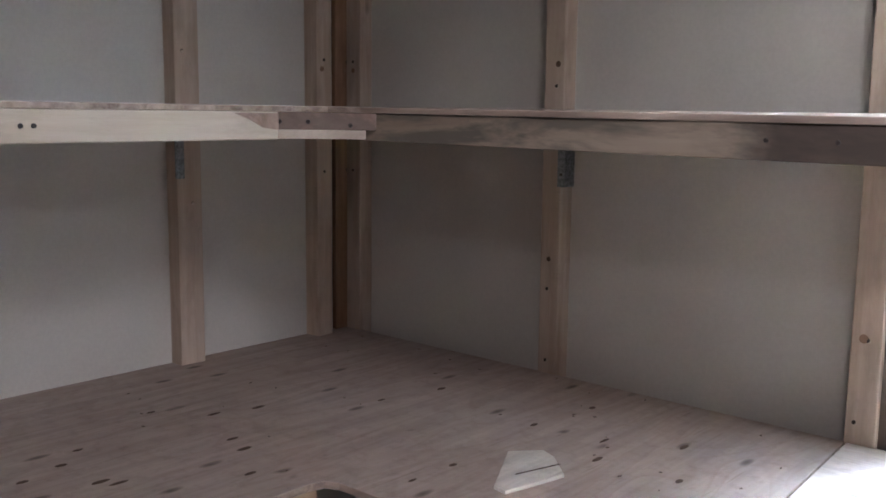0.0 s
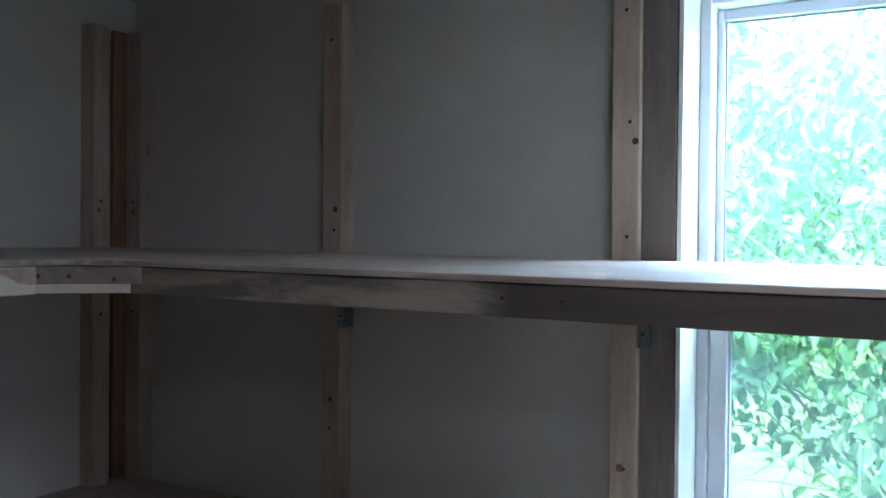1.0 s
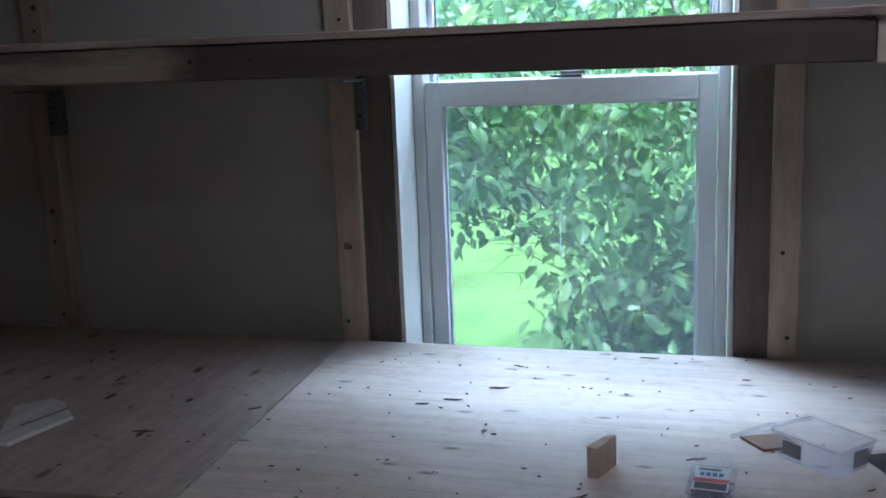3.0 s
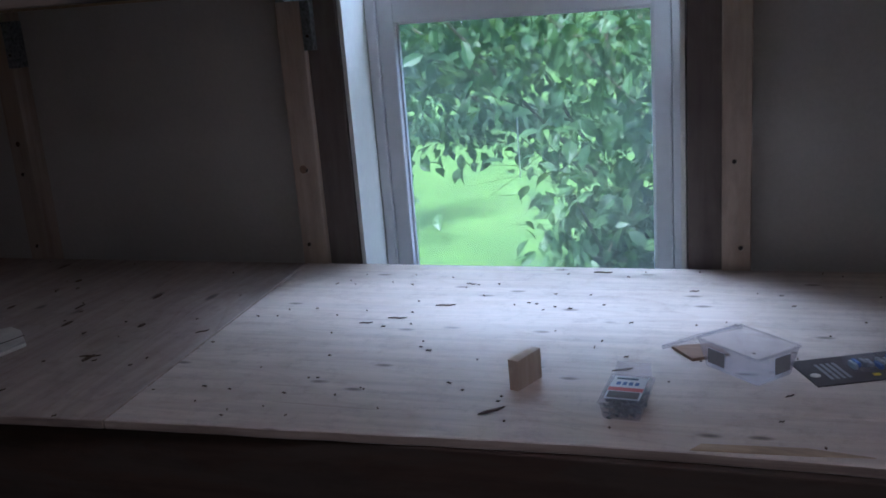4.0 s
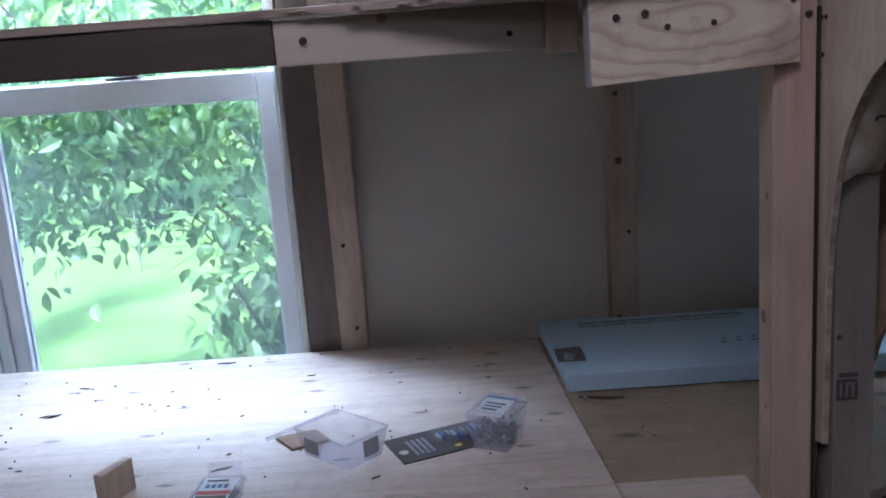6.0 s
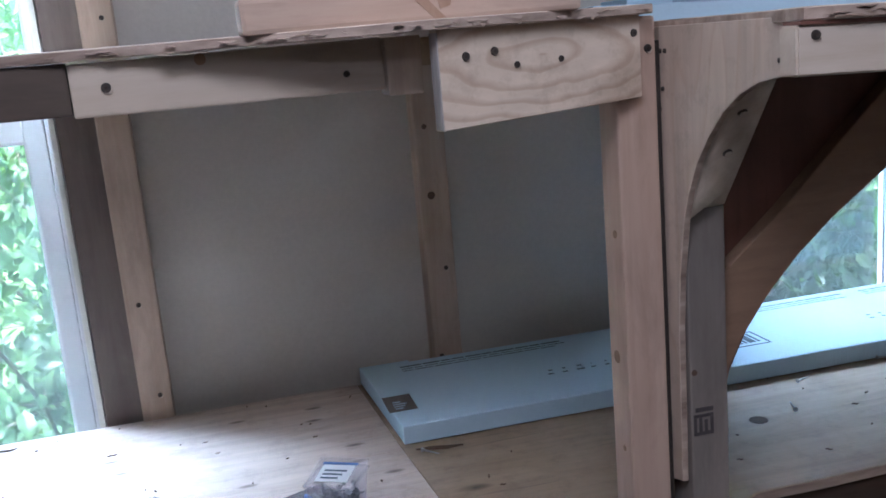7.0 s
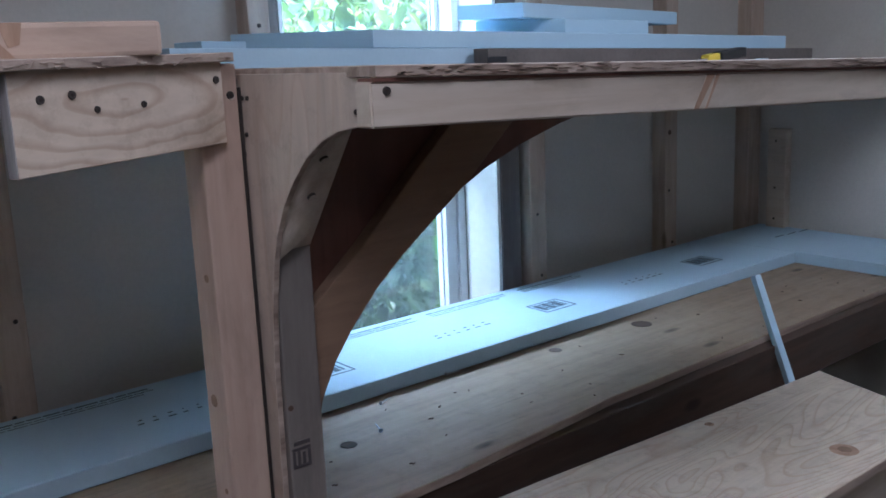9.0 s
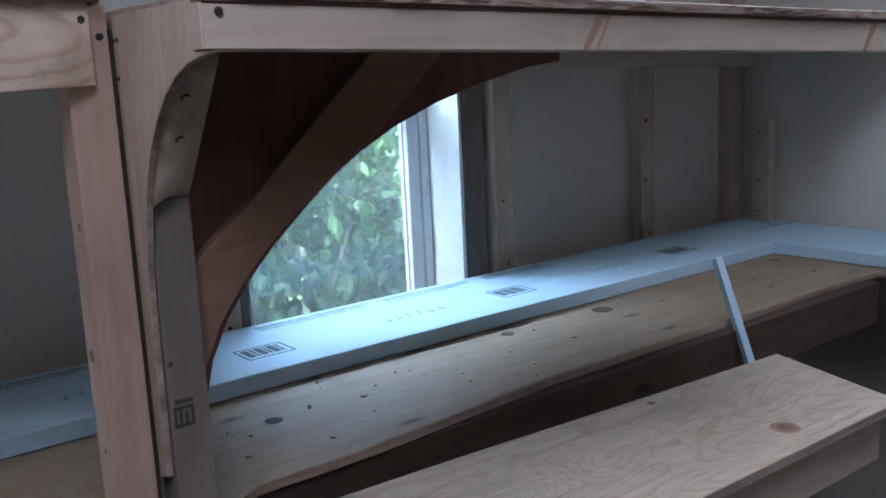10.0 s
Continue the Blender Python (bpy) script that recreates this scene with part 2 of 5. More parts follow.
VINYL = speckled("white_vinyl", (0.62, 0.615, 0.63), (0.70, 0.695, 0.71), 4, 0.35, 0.03)
JAMB = speckled("cream_painted_jamb", (0.68, 0.66, 0.60), (0.77, 0.75, 0.69), 5, 0.5, 0.1)
FOAM = speckled("blue_foam_board", (0.45, 0.59, 0.69), (0.51, 0.65, 0.75), 5, 0.75, 0.12, 220)
INK = speckled("printed_ink", (0.06, 0.09, 0.12), (0.1, 0.13, 0.16), 40, 0.7)
STAMP = speckled("lumber_stamp_ink", (0.05, 0.04, 0.04), (0.09, 0.075, 0.07), 60, 0.8)
PAPER = speckled("paper_label", (0.66, 0.68, 0.7), (0.78, 0.79, 0.8), 20, 0.6)
RED = speckled("red_print", (0.5, 0.12, 0.12), (0.58, 0.16, 0.15), 20, 0.6)
BLUE = speckled("blue_print", (0.06, 0.12, 0.3), (0.1, 0.17, 0.38), 20, 0.5)
CARD = speckled("brown_backing_card", (0.05, 0.038, 0.034), (0.085, 0.065, 0.058), 20, 0.55)
SPLINTER = speckled("dark_bark_splinter", (0.05, 0.03, 0.02), (0.13, 0.075, 0.045), 60, 0.8)
# near-black colour standing in for shade inside gaps, slots and screw recesses
HOLLOW_SHADE = speckled("hollow_shade", (0.02, 0.015, 0.012), (0.05, 0.035, 0.025), 30, 0.9)
GREYBOARD = speckled("grey_brown_board", (0.10, 0.085, 0.075), (0.16, 0.135, 0.12), 12, 0.6)
GREYPRINT = speckled("grey_print", (0.24, 0.23, 0.24), (0.32, 0.31, 0.32), 30, 0.6)
YELLOW = speckled("yellow_plastic", (0.75, 0.55, 0.04), (0.8, 0.6, 0.06), 20, 0.4)
BLACK = speckled("black_plastic", (0.015, 0.015, 0.016), (0.03, 0.03, 0.032), 20, 0.45)
LAWN = speckled("lawn_grass", (0.052, 0.118, 0.013), (0.088, 0.17, 0.024), 3, 0.9, 0.5, 60)
BARK = speckled("shrub_bark", (0.08, 0.06, 0.045), (0.16, 0.125, 0.09), 30, 0.9)

STEEL, nt, bsdf = material("zinc_steel")
bsdf.inputs["Metallic"].default_value, bsdf.inputs["Roughness"].default_value = 1.0, 0.35
nt.links.new(ramp(nt, noise_at(nt, place(nt, (1, 1, 1)), 150), [(0.3, (0.32, 0.33, 0.34)), (0.7, (0.55, 0.56, 0.56))]), bsdf.inputs["Base Color"])
DARK_STEEL, nt, bsdf = material("phosphated_steel")
bsdf.inputs["Metallic"].default_value, bsdf.inputs["Roughness"].default_value = 0.9, 0.4
nt.links.new(ramp(nt, noise_at(nt, place(nt, (1, 1, 1)), 150), [(0.3, (0.13, 0.14, 0.14)), (0.7, (0.36, 0.38, 0.37))]), bsdf.inputs["Base Color"])
RUST, nt, bsdf = material("dull_screw_head")
bsdf.inputs["Metallic"].default_value, bsdf.inputs["Roughness"].default_value = 0.3, 0.6
nt.links.new(ramp(nt, noise_at(nt, place(nt, (1, 1, 1)), 250), [(0.3, (0.025, 0.02, 0.017)), (0.7, (0.07, 0.052, 0.04))]), bsdf.inputs["Base Color"])

GLASS, nt, bsdf = material("window_glass")
bsdf.inputs["Transmission Weight"].default_value, bsdf.inputs["Roughness"].default_value = 1.0, 0.0
bsdf.inputs["IOR"].default_value = 1.45
bsdf.inputs["Base Color"].default_value = (0.97, 0.985, 0.98, 1)
# faint uneven haze, mixed into the glass as a translucent share
haze_coat = nt.nodes.new("ShaderNodeBsdfTranslucent")
haze_coat.inputs["Color"].default_value = (0.8, 0.86, 0.84, 1)
film = nt.nodes.new("ShaderNodeMixShader")
haze_amount = ramp(nt, noise_at(nt, place(nt, (1, 1, 0.3)), 7, 4, 0.6), [(0.3, (0.01, 0.01, 0.01)), (0.75, (0.03, 0.03, 0.03))])
nt.links.new(haze_amount, film.inputs[0])
nt.links.new(bsdf.outputs[0], film.inputs[1])
nt.links.new(haze_coat.outputs[0], film.inputs[2])
nt.links.new(film.outputs[0], nt.nodes["Material Output"].inputs["Surface"])
SCREEN, nt, bsdf = material("insect_screen")
bsdf.inputs["Base Color"].default_value, bsdf.inputs["Roughness"].default_value = (0.17, 0.19, 0.185, 1), 0.7
gaps = nt.nodes.new("ShaderNodeBsdfTransparent")
weave = nt.nodes.new("ShaderNodeMixShader")
nt.links.new(ramp(nt, noise_at(nt, place(nt, (1, 1, 1)), 12), [(0.3, (0.32, 0.32, 0.32)), (0.7, (0.44, 0.44, 0.44))]), weave.inputs[0])
nt.links.new(gaps.outputs[0], weave.inputs[1])
nt.links.new(bsdf.outputs[0], weave.inputs[2])
nt.links.new(weave.outputs[0], nt.nodes["Material Output"].inputs["Surface"])
STREAK, nt, bsdf = material("dried_streak")
bsdf.inputs["Base Color"].default_value = (0.75, 0.76, 0.74, 1)
bsdf.inputs["Roughness"].default_value = 0.9
bsdf.inputs["Alpha"].default_value = 0.45
CLEAR, nt, bsdf = material("clear_plastic")
bsdf.inputs["Base Color"].default_value = (0.82, 0.83, 0.9, 1)
nt.links.new(ramp(nt, noise_at(nt, place(nt, (1, 1, 1)), 60), [(0.35, (0.08, 0.08, 0.08)), (0.7, (0.25, 0.25, 0.25))]), bsdf.inputs["Roughness"])
see = nt.nodes.new("ShaderNodeBsdfTransparent")
see.inputs["Color"].default_value = (0.97, 0.97, 0.99, 1)
thin = nt.nodes.new("ShaderNodeMixShader")
nt.links.new(ramp(nt, noise_at(nt, place(nt, (1, 1, 1)), 35), [(0.3, (0.07, 0.07, 0.07)), (0.7, (0.16, 0.16, 0.16))]), thin.inputs[0])
nt.links.new(see.outputs[0], thin.inputs[1])
nt.links.new(bsdf.outputs[0], thin.inputs[2])
nt.links.new(thin.outputs[0], nt.nodes["Material Output"].inputs["Surface"])


def leaf_material(name, dark, light):
    m, nt, bsdf = material(name)
    geo = nt.nodes.new("ShaderNodeNewGeometry")
    tone = ramp(nt, geo.outputs["Random Per Island"], [(0.0, dark), (1.0, light)])
    blot = noise_at(nt, place(nt, (1, 1, 1)), 25, 3)
    color = mix(nt, ramp(nt, blot, [(0.35, (0, 0, 0)), (0.75, (0.4, 0.4, 0.4))]), tone, light)
    nt.links.new(color, bsdf.inputs["Base Color"])
    bsdf.inputs["Roughness"].default_value = 0.48
    through_light = nt.nodes.new("ShaderNodeBsdfTranslucent")
    nt.links.new(mix(nt, 0.5, color, (0.2, 0.34, 0.05)), through_light.inputs["Color"])
    both = nt.nodes.new("ShaderNodeMixShader")
    both.inputs[0].default_value = 0.4
    nt.links.new(bsdf.outputs[0], both.inputs[1])
    nt.links.new(through_light.outputs[0], both.inputs[2])
    nt.links.new(both.outputs[0], nt.nodes["Material Output"].inputs["Surface"])
    return m


LEAF = leaf_material("shrub_leaf", (0.038, 0.098, 0.036), (0.115, 0.215, 0.066))
# more olive copy of the leaf, darkened to carry the far window's shade
SHADED_LEAF = leaf_material("shaded_olive_leaf", (0.018, 0.042, 0.018), (0.052, 0.088, 0.028))

# ---------------------------------------------------------------- mesh helpers


def link(name, bm, mat, parent=None, label="", smooth=False):
    me = bpy.data.meshes.new(name)
    bm.normal_update()
    if smooth:
        for f in bm.faces:
            f.smooth = True
    bm.to_mesh(me)
    bm.free()
    me.materials.append(mat)
    ob = new(name, me)
    if mat is CLEAR:
        ob.visible_shadow = False
    if parent is not None:
        ob.parent = parent
        ob.matrix_parent_inverse = base_of(parent).inverted()
    if label:
        ob["label"] = label
    return ob


def base_of(ob):
    m = ob.matrix_basis.copy()
    return m if ob.parent is None else base_of(ob.parent) @ ob.matrix_parent_inverse @ m


def edged(ob, mat, axis):
    """Gives the cut edges of a sheet their own plies."""
    ob.data.materials.append(mat)
    for f in ob.data.polygons:
        if abs(f.normal["XYZ".index(axis)]) < 0.5:
            f.material_index = 1
    return ob


def part(name, bm, mat, parent, label="", smooth=False):
    return link(name, bm, mat, parent, label, smooth)


def thing(name, at, label, category, group="", kind=""):
    ob = new(name)
    ob.location = at
    ob.empty_display_size = 0.02
    return tagged(ob, label, category, group, kind)


def box(lo, hi, bevel=0.0, bm=None, turn=None, wobble=0.0):
    """A bevelled box between two corners; turn is a matrix laid on afterwards."""
    bm = bm or bmesh.new()
    made = bmesh.ops.create_cube(bm, size=1.0)["verts"]
    lo, hi = Vector(lo), Vector(hi)
    for v in made:
        v.co = Vector([lo[i] + (hi[i] - lo[i]) * (v.co[i] + 0.5) for i in range(3)])
        if wobble:
            v.co += Vector([random.uniform(-wobble, wobble) for _ in range(3)])
    if bevel:
        edges = list({e for v in made for e in v.link_edges})
        made = list({v for f in bmesh.ops.bevel(bm, geom=edges, offset=bevel, segments=2, affect="EDGES", profile=0.6)["faces"] for v in f.verts} | {v for v in made if v.is_valid})
    if turn is not None:
        bmesh.ops.transform(bm, matrix=turn, verts=made)
    return bm


def plate(outline, depth, axis, bevel=0.0, turn=None):
    """A sheet cut to an outline of (u, v), from depth[0] to depth[1] along axis: Y takes (x, z), X takes (y, z), Z takes (x, y)."""
    bm = bmesh.new()
    put = {"X": lambda u, v, d: (d, u, v), "Y": lambda u, v, d: (u, d, v), "Z": lambda u, v, d: (u, v, d)}[axis]
    near = [bm.verts.new(put(u, v, depth[0])) for u, v in outline]
    far = [bm.verts.new(put(u, v, depth[1])) for u, v in outline]
    n = len(outline)
    bm.faces.new(near), bm.faces.new(far[::-1])
    for i in range(n):
        bm.faces.new((near[i], far[i], far[(i + 1) % n], near[(i + 1) % n]))
    bmesh.ops.recalc_face_normals(bm, faces=bm.faces)
    if bevel:
        rim = [e for e in bm.edges if not (e.verts[0] in near) ^ (e.verts[1] in near)]
        bmesh.ops.bevel(bm, geom=rim, offset=bevel, segments=1, affect="EDGES")
    if turn is not None:
        bmesh.ops.transform(bm, matrix=turn, verts=bm.verts)
    return bm


def disc(at, radius, normal, depth=0.002, sides=14, dish=0.0):
    """A screw head or knot: a short round, dished towards its middle."""
    bm = bmesh.new()
    bmesh.ops.create_cone(bm, cap_ends=True, segments=sides, radius1=radius, radius2=radius * 0.9, depth=depth)
    m = Matrix.Translation(at) @ Vector(normal).to_track_quat("Z", "Y").to_matrix().to_4x4()
    bmesh.ops.transform(bm, matrix=m, verts=bm.verts)
    return bm


def screw(parent, at, normal, radius=0.0038):
    """A driven screw: torn dark rim with a recess whose shade is a dark disc."""
    n = Vector(normal).normalized()
    if radius > 0.0035:
        part("torn_wood", disc(Vector(at) - n * 0.0002 + Vector((0.0010, 0, -0.0013)), radius * 1.0, normal, 0.0012, 7), PALE_X, parent, "pale torn wood round a screw")
    s = part("screw", disc(at, radius, normal, 0.0016), RUST, parent, "dark countersunk screw head")
    part("recess", disc(Vector(at) + n * 0.0009, radius * 0.42, normal, 0.0006, 6), HOLLOW_SHADE, s)
    return s


def arc(c, r, a0, a1, n):
    return [(c[0] + r[0] * math.cos(radians(a0 + (a1 - a0) * i / n)), c[1] + r[1] * math.sin(radians(a0 + (a1 - a0) * i / n))) for i in range(n + 1)]

# ---------------------------------------------------------------- the room
X0, X1, Y0, Y1, FLOOR, CEIL = -1.21, 3.04, -1.05, 1.69, 0.0, 1.90
DECK = 0.80
W1 = (0.085, 0.648)   # window openings, in x
W2 = (1.635, 2.117)
WZ = (0.66, 1.79)

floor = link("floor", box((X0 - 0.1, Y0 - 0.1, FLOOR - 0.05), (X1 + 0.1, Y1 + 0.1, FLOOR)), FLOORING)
tagged(floor, "dark worn floor under the plywood decks", "floor", kind="structure")
cm, ends = None, (Y0 - 0.1, Y1 + 0.16)
FILL_HATCHES = (FILL_HATCH, FILL_HATCH_2, FILL_HATCH_3)
cuts = sorted({X0 - 0.1, X1 + 0.1, *(h[0] for h in FILL_HATCHES), *(h[1] for h in FILL_HATCHES)})
for x0, x1 in zip(cuts, cuts[1:]):
    at = ends[0]
    for h in sorted((h for h in FILL_HATCHES if h[0] <= x0 and h[1] >= x1), key=lambda h: h[2]):
        cm = box((x0, at, CEIL), (x1, h[2], CEIL + 0.06), bm=cm)
        at = h[3]
    cm = box((x0, at, CEIL), (x1, ends[1], CEIL + 0.06), bm=cm)
ceiling = link("ceiling", cm, CEILING)
tagged(ceiling, "plain pale ceiling panel, unseen, with added hatches for fill lamps", "ceiling", kind="structure")


# opaque covers, added to keep the sun out of the lamp holes
for h in FILL_HATCHES:
    tagged(link("hatch_cover", box((h[0] - 0.03, h[2] - 0.03, CEIL + 0.061), (h[1] + 0.03, h[3] + 0.03, CEIL + 0.09), 0.004), VINYL), "white opaque cover over an added fill-lamp hatch", "hatch", kind="structure")


def wall_with_openings(name, lo, hi, holes, along, mat, label):
    """A wall of thickness, made of strips round its openings; along 0: runs in x, 1: runs in y."""
    bm = bmesh.new()
    cuts = sorted(holes)
    at = lo[along]

    def strip(a, b, z0, z1):
        p, q = list(lo), list(hi)
        p[along], q[along], p[2], q[2] = a, b, z0, z1
        box(p, q, bm=bm)
    for a, b, z0, z1 in cuts:
        strip(at, a, lo[2], hi[2])
        if z0 > lo[2]:
            strip(a, b, lo[2], z0)
        if z1 < hi[2]:
            strip(a, b, z1, hi[2])
        at = b
    strip(at, hi[along], lo[2], hi[2])
    return tagged(link(name, bm, mat), label, "wall", kind="structure")


wall_north = wall_with_openings("wall_north", (X0 - 0.1, Y1, FLOOR), (X1 + 0.1, Y1 + 0.16, CEIL), [(*W1, *WZ), (*W2, *WZ)], 0, PANEL, "off-white panelled wall with pine battens and two windows")
wall_west = wall_with_openings("wall_west", (X0 - 0.1, Y0, FLOOR), (X0, Y1, CEIL), [], 1, PANEL, "off-white panelled wall with pine battens")
wall_east = wall_with_openings("wall_east", (X1, Y0, FLOOR), (X1 + 0.1, Y1, CEIL), [], 1, PANEL, "off-white panelled wall behind the shelf")
# never in view: a dark wall added to shut the room against outside light
wall_south = wall_with_openings("wall_south", (X0 - 0.1, Y0 - 0.1, FLOOR), (X1 + 0.1, Y0, CEIL), [], 0, UNSEEN_WALL, "plain dark wall, unseen, added to close the room")


def batten(at, size, mat, label, bracket=None):
    """An upright batten on a wall, with screws; size is (x, y)."""
    x, y = at
    ob = thing("wall_batten", (x, y, DECK), label, "batten", "wall battens")
    part("strip", box((x - size[0] / 2, y - size[1] / 2, 0.45), (x + size[0] / 2, y + size[1] / 2, 1.82), 0.0025, wobble=0.0012), mat, ob)
    return ob


BF = 1.65    # batten fronts on the window wall
for x, w, lab, mat in ((-0.606, 0.044, "pine wall batten with dark knots", PINE_Z), (0.001, 0.047, "pale pine wall batten beside the window", PINE_Z),
                       (0.723, 0.043, "pine wall batten beside the window casing", PINE_Z), (1.163, 0.046, "pine wall batten with a few knots", PINE_Z),
                       (1.591, 0.04, "pine wall batten behind the blue foam", PINE_Z), (2.211, 0.048, "pale pine wall batten beside the far window", PINE_Z),
                       (2.662, 0.046, "pine wall batten in shade", PINE_Z)):
    b = batten((x, (BF + Y1) / 2), (w, Y1 - BF), mat, lab)
    for z in (0.835, 0.97, 1.36, 1.55, 1.74):
        if abs(z - 1.55) > 0.01 or x > 0:
            screw(b, (x + random.uniform(-0.012, 0.008), BF - 0.0006, z + random.uniform(-0.01, 0.01)), (0, -1, 0), 0.0036)
for y, lab in ((1.205, "pine wall batten on the side wall"), (0.62, "pine wall batten on the side wall")):
    b = batten((X0 + 0.019, y), (0.038, 0.056), PINE_Z, lab)
    screw(b, (X0 + 0.0388, y + 0.006, 1.13), (1, 0, 0), 0.0036)
    screw(b, (X0 + 0.0388, y - 0.01, 1.43), (1, 0, 0), 0.0036)
for at, size, mat, lab, face in (((-1.171, Y1 - 0.02), (0.044, 0.04), PINE_Z, "pine corner batten in shade", (0, -1)), ((-1.2025, 1.652), (0.014, 0.07), CORNER_Z, "brown strip deep in the corner", (1, 0)),
                                 ((X0 + 0.02, Y1 - 0.13), (0.04, 0.045), PINE_Z, "pine corner batten in shade", (1, 0)), ((X1 - 0.028, Y1 - 0.02), (0.056, 0.04), PINE_Z, "pine corner batten behind the foam", (0, -1))):
    b = batten(at, size, mat, lab)
    front = (at[0] + face[0] * (size[0] / 2 + 0.0006), at[1] + face[1] * (size[1] / 2 + 0.0006))
    for z in (1.43, 1.18):
        screw(b, (*front, z), (*face, 0), 0.0034)
    part("knot", disc((front[0], front[1] - 0.006 * face[0], 1.41), 0.006, (*face, 0), 0.0008), BRACE_X, b, "brown knot")
for x, z, r in ((-0.597, 1.411, 0.006), (-0.607, 1.032, 0.005), (-0.003, 0.973, 0.0075), (0.018, 1.52, 0.006), (1.157, 1.077, 0.006), (1.155, 1.18, 0.004), (2.652, 1.10, 0.006)):
    near = min((o for o in bpy.data.objects if o.name.startswith("wall_batten") and abs(o.location.y - (BF + Y1) / 2) < 0.001), key=lambda o: abs(o.location.x - x))
    part("knot", disc((x, BF - 0.0011, z), r, (0, -1, 0), 0.0009, 12), BRACE_X if r > 0.0065 else SPLINTER, near, "dark knot")
east = thing("wall_batten", (X1 - 0.02, 1.585, DECK), "short pale pine batten on the side wall", "batten", "wall battens")
part("strip", box((X1 - 0.03, 1.56, 0.826), (X1 - 0.001, 1.61, 1.08), 0.002, wobble=0.001), PALE_Y, east)
for z in (0.85, 0.93, 1.05):
    screw(east, (X1 - 0.031, 1.588, z), (-1, 0, 0), 0.003)
for x in (-0.587, 0.029):
    hb = thing("shelf_bracket", (x, BF - 0.01, 1.21), "small grey steel bracket under the shelf", "bracket", "shelf brackets")
    part("leg", box((x - 0.003, BF - 0.004, 1.176), (x + 0.014, BF + 0.03, 1.262), 0.001), DARK_STEEL, hb)
    part("arm", box((x - 0.003, BF - 0.09, 1.258), (x + 0.014, BF + 0.01, 1.2615), 0.0008), DARK_STEEL, hb)
    screw(hb, (x + 0.006, BF - 0.005, 1.2), (0, -1, 0), 0.003)
hb = thing("shelf_bracket", (X0 + 0.045, 1.19, 1.21), "small grey steel bracket under the shelf", "bracket", "shelf brackets")
part("leg", box((X0 + 0.0385, 1.172, 1.18), (X0 + 0.042, 1.192, 1.262), 0.001), DARK_STEEL, hb)
part("arm", box((X0 + 0.0385, 1.172, 1.2585), (X0 + 0.13, 1.192, 1.2615), 0.0008), DARK_STEEL, hb)


def window(name, x0, x1, label, sash_left):
    """A white vinyl single-hung window deep in its jamb, with dark casing boards inside."""
    z0, z1 = WZ
    w = thing(name, ((x0 + x1) / 2, 1.8, z0), label, "window", kind="structure")
    for nm, lo, hi in (("jamb", (x0, 1.664, z0), (x0 + 0.008, 1.762, z1)), ("jamb", (x1 - 0.008, 1.664, z0), (x1, 1.762, z1)),
                       ("jamb", (x0 + 0.0085, 1.664, z1 - 0.008), (x1 - 0.0085, 1.762, z1)), ("sill", (x0 + 0.0085, 1.664, z0), (x1 - 0.0085, 1.772, z0 + 0.015))):
        part(nm, box(lo, hi, 0.001), JAMB, w, "white painted " + nm)
    a, b, f0, f1 = x0 + 0.0085, x1 - 0.0085, 1.763, 1.84
    for nm, lo, hi in (("frame_side", (a, f0, z0 + 0.016), (a + 0.019, f1, z1 - 0.009)), ("frame_side", (b - 0.019, f0, z0 + 0.016), (b, f1, z1 - 0.009)),
                       ("frame_head", (a + 0.0195, f0, z1 - 0.03), (b - 0.0195, f1, z1 - 0.009))):
        fr = part(nm, box(lo, hi, 0.0025), VINYL, w)
    a, b = a + 0.0198, b - 0.0198

    def sash(nm, za, zb, ya, yb, side, top, bottom):
        s = part(nm, box((a, ya, za), (a + side, yb, zb), 0.003), VINYL, w, "white vinyl " + nm.replace("_", " "))
        part("stile", box((b - side, ya, za), (b, yb, zb), 0.003), VINYL, s)
        part("rail", box((a + side, ya, zb - top), (b - side, yb, zb), 0.003), VINYL, s)
        part("rail", box((a + side, ya, za), (b - side, yb, za + bottom), 0.003), VINYL, s)
        lip = [((a + side, za + bottom), (a + side + 0.004, zb - top)), ((b - side - 0.004, za + bottom), (b - side, zb - top))]
        for (u0, v0), (u1, v1) in lip:
            part("glazing_bead", box((u0, ya + 0.012, v0), (u1, yb - 0.006, v1), 0.001), VINYL, s)
        part("glazing_bead", box((a + side + 0.0045, ya + 0.012, zb - top - 0.004), (b - side - 0.0045, yb - 0.006, zb - top), 0.001), VINYL, s)
        p = part("pane", box((a + side - 0.002, (ya + yb) / 2 - 0.002, za + bottom - 0.002), (b - side + 0.002, (ya + yb) / 2 + 0.002, zb - top + 0.002)), GLASS, s, "clear slightly hazy glass pane")
        p.visible_shadow = False
        return s
    sash("lower_sash", z0 + 0.018, 1.25, 1.769, 1.798, sash_left, 0.042, 0.04)
    up = sash("upper_sash", 1.222, z1 - 0.032, 1.803, 1.823, 0.011, 0.02, 0.03)
    scr = part("insect_screen", box((a + 0.004, 1.8435, z0 + 0.02), (b - 0.004, 1.8442, 1.245)), SCREEN, w, "fine grey insect screen")
    scr.visible_shadow = False
    mid = (x0 + x1) / 2
    lock = part("sash_lock", box((mid - 0.028, 1.78, 1.2505), (mid + 0.028, 1.798, 1.256), 0.002), GREYBOARD, w, "small grey sash lock")
    part("lever", box((mid - 0.008, 1.772, 1.2562), (mid + 0.034, 1.782, 1.262), 0.002), GREYBOARD, lock)
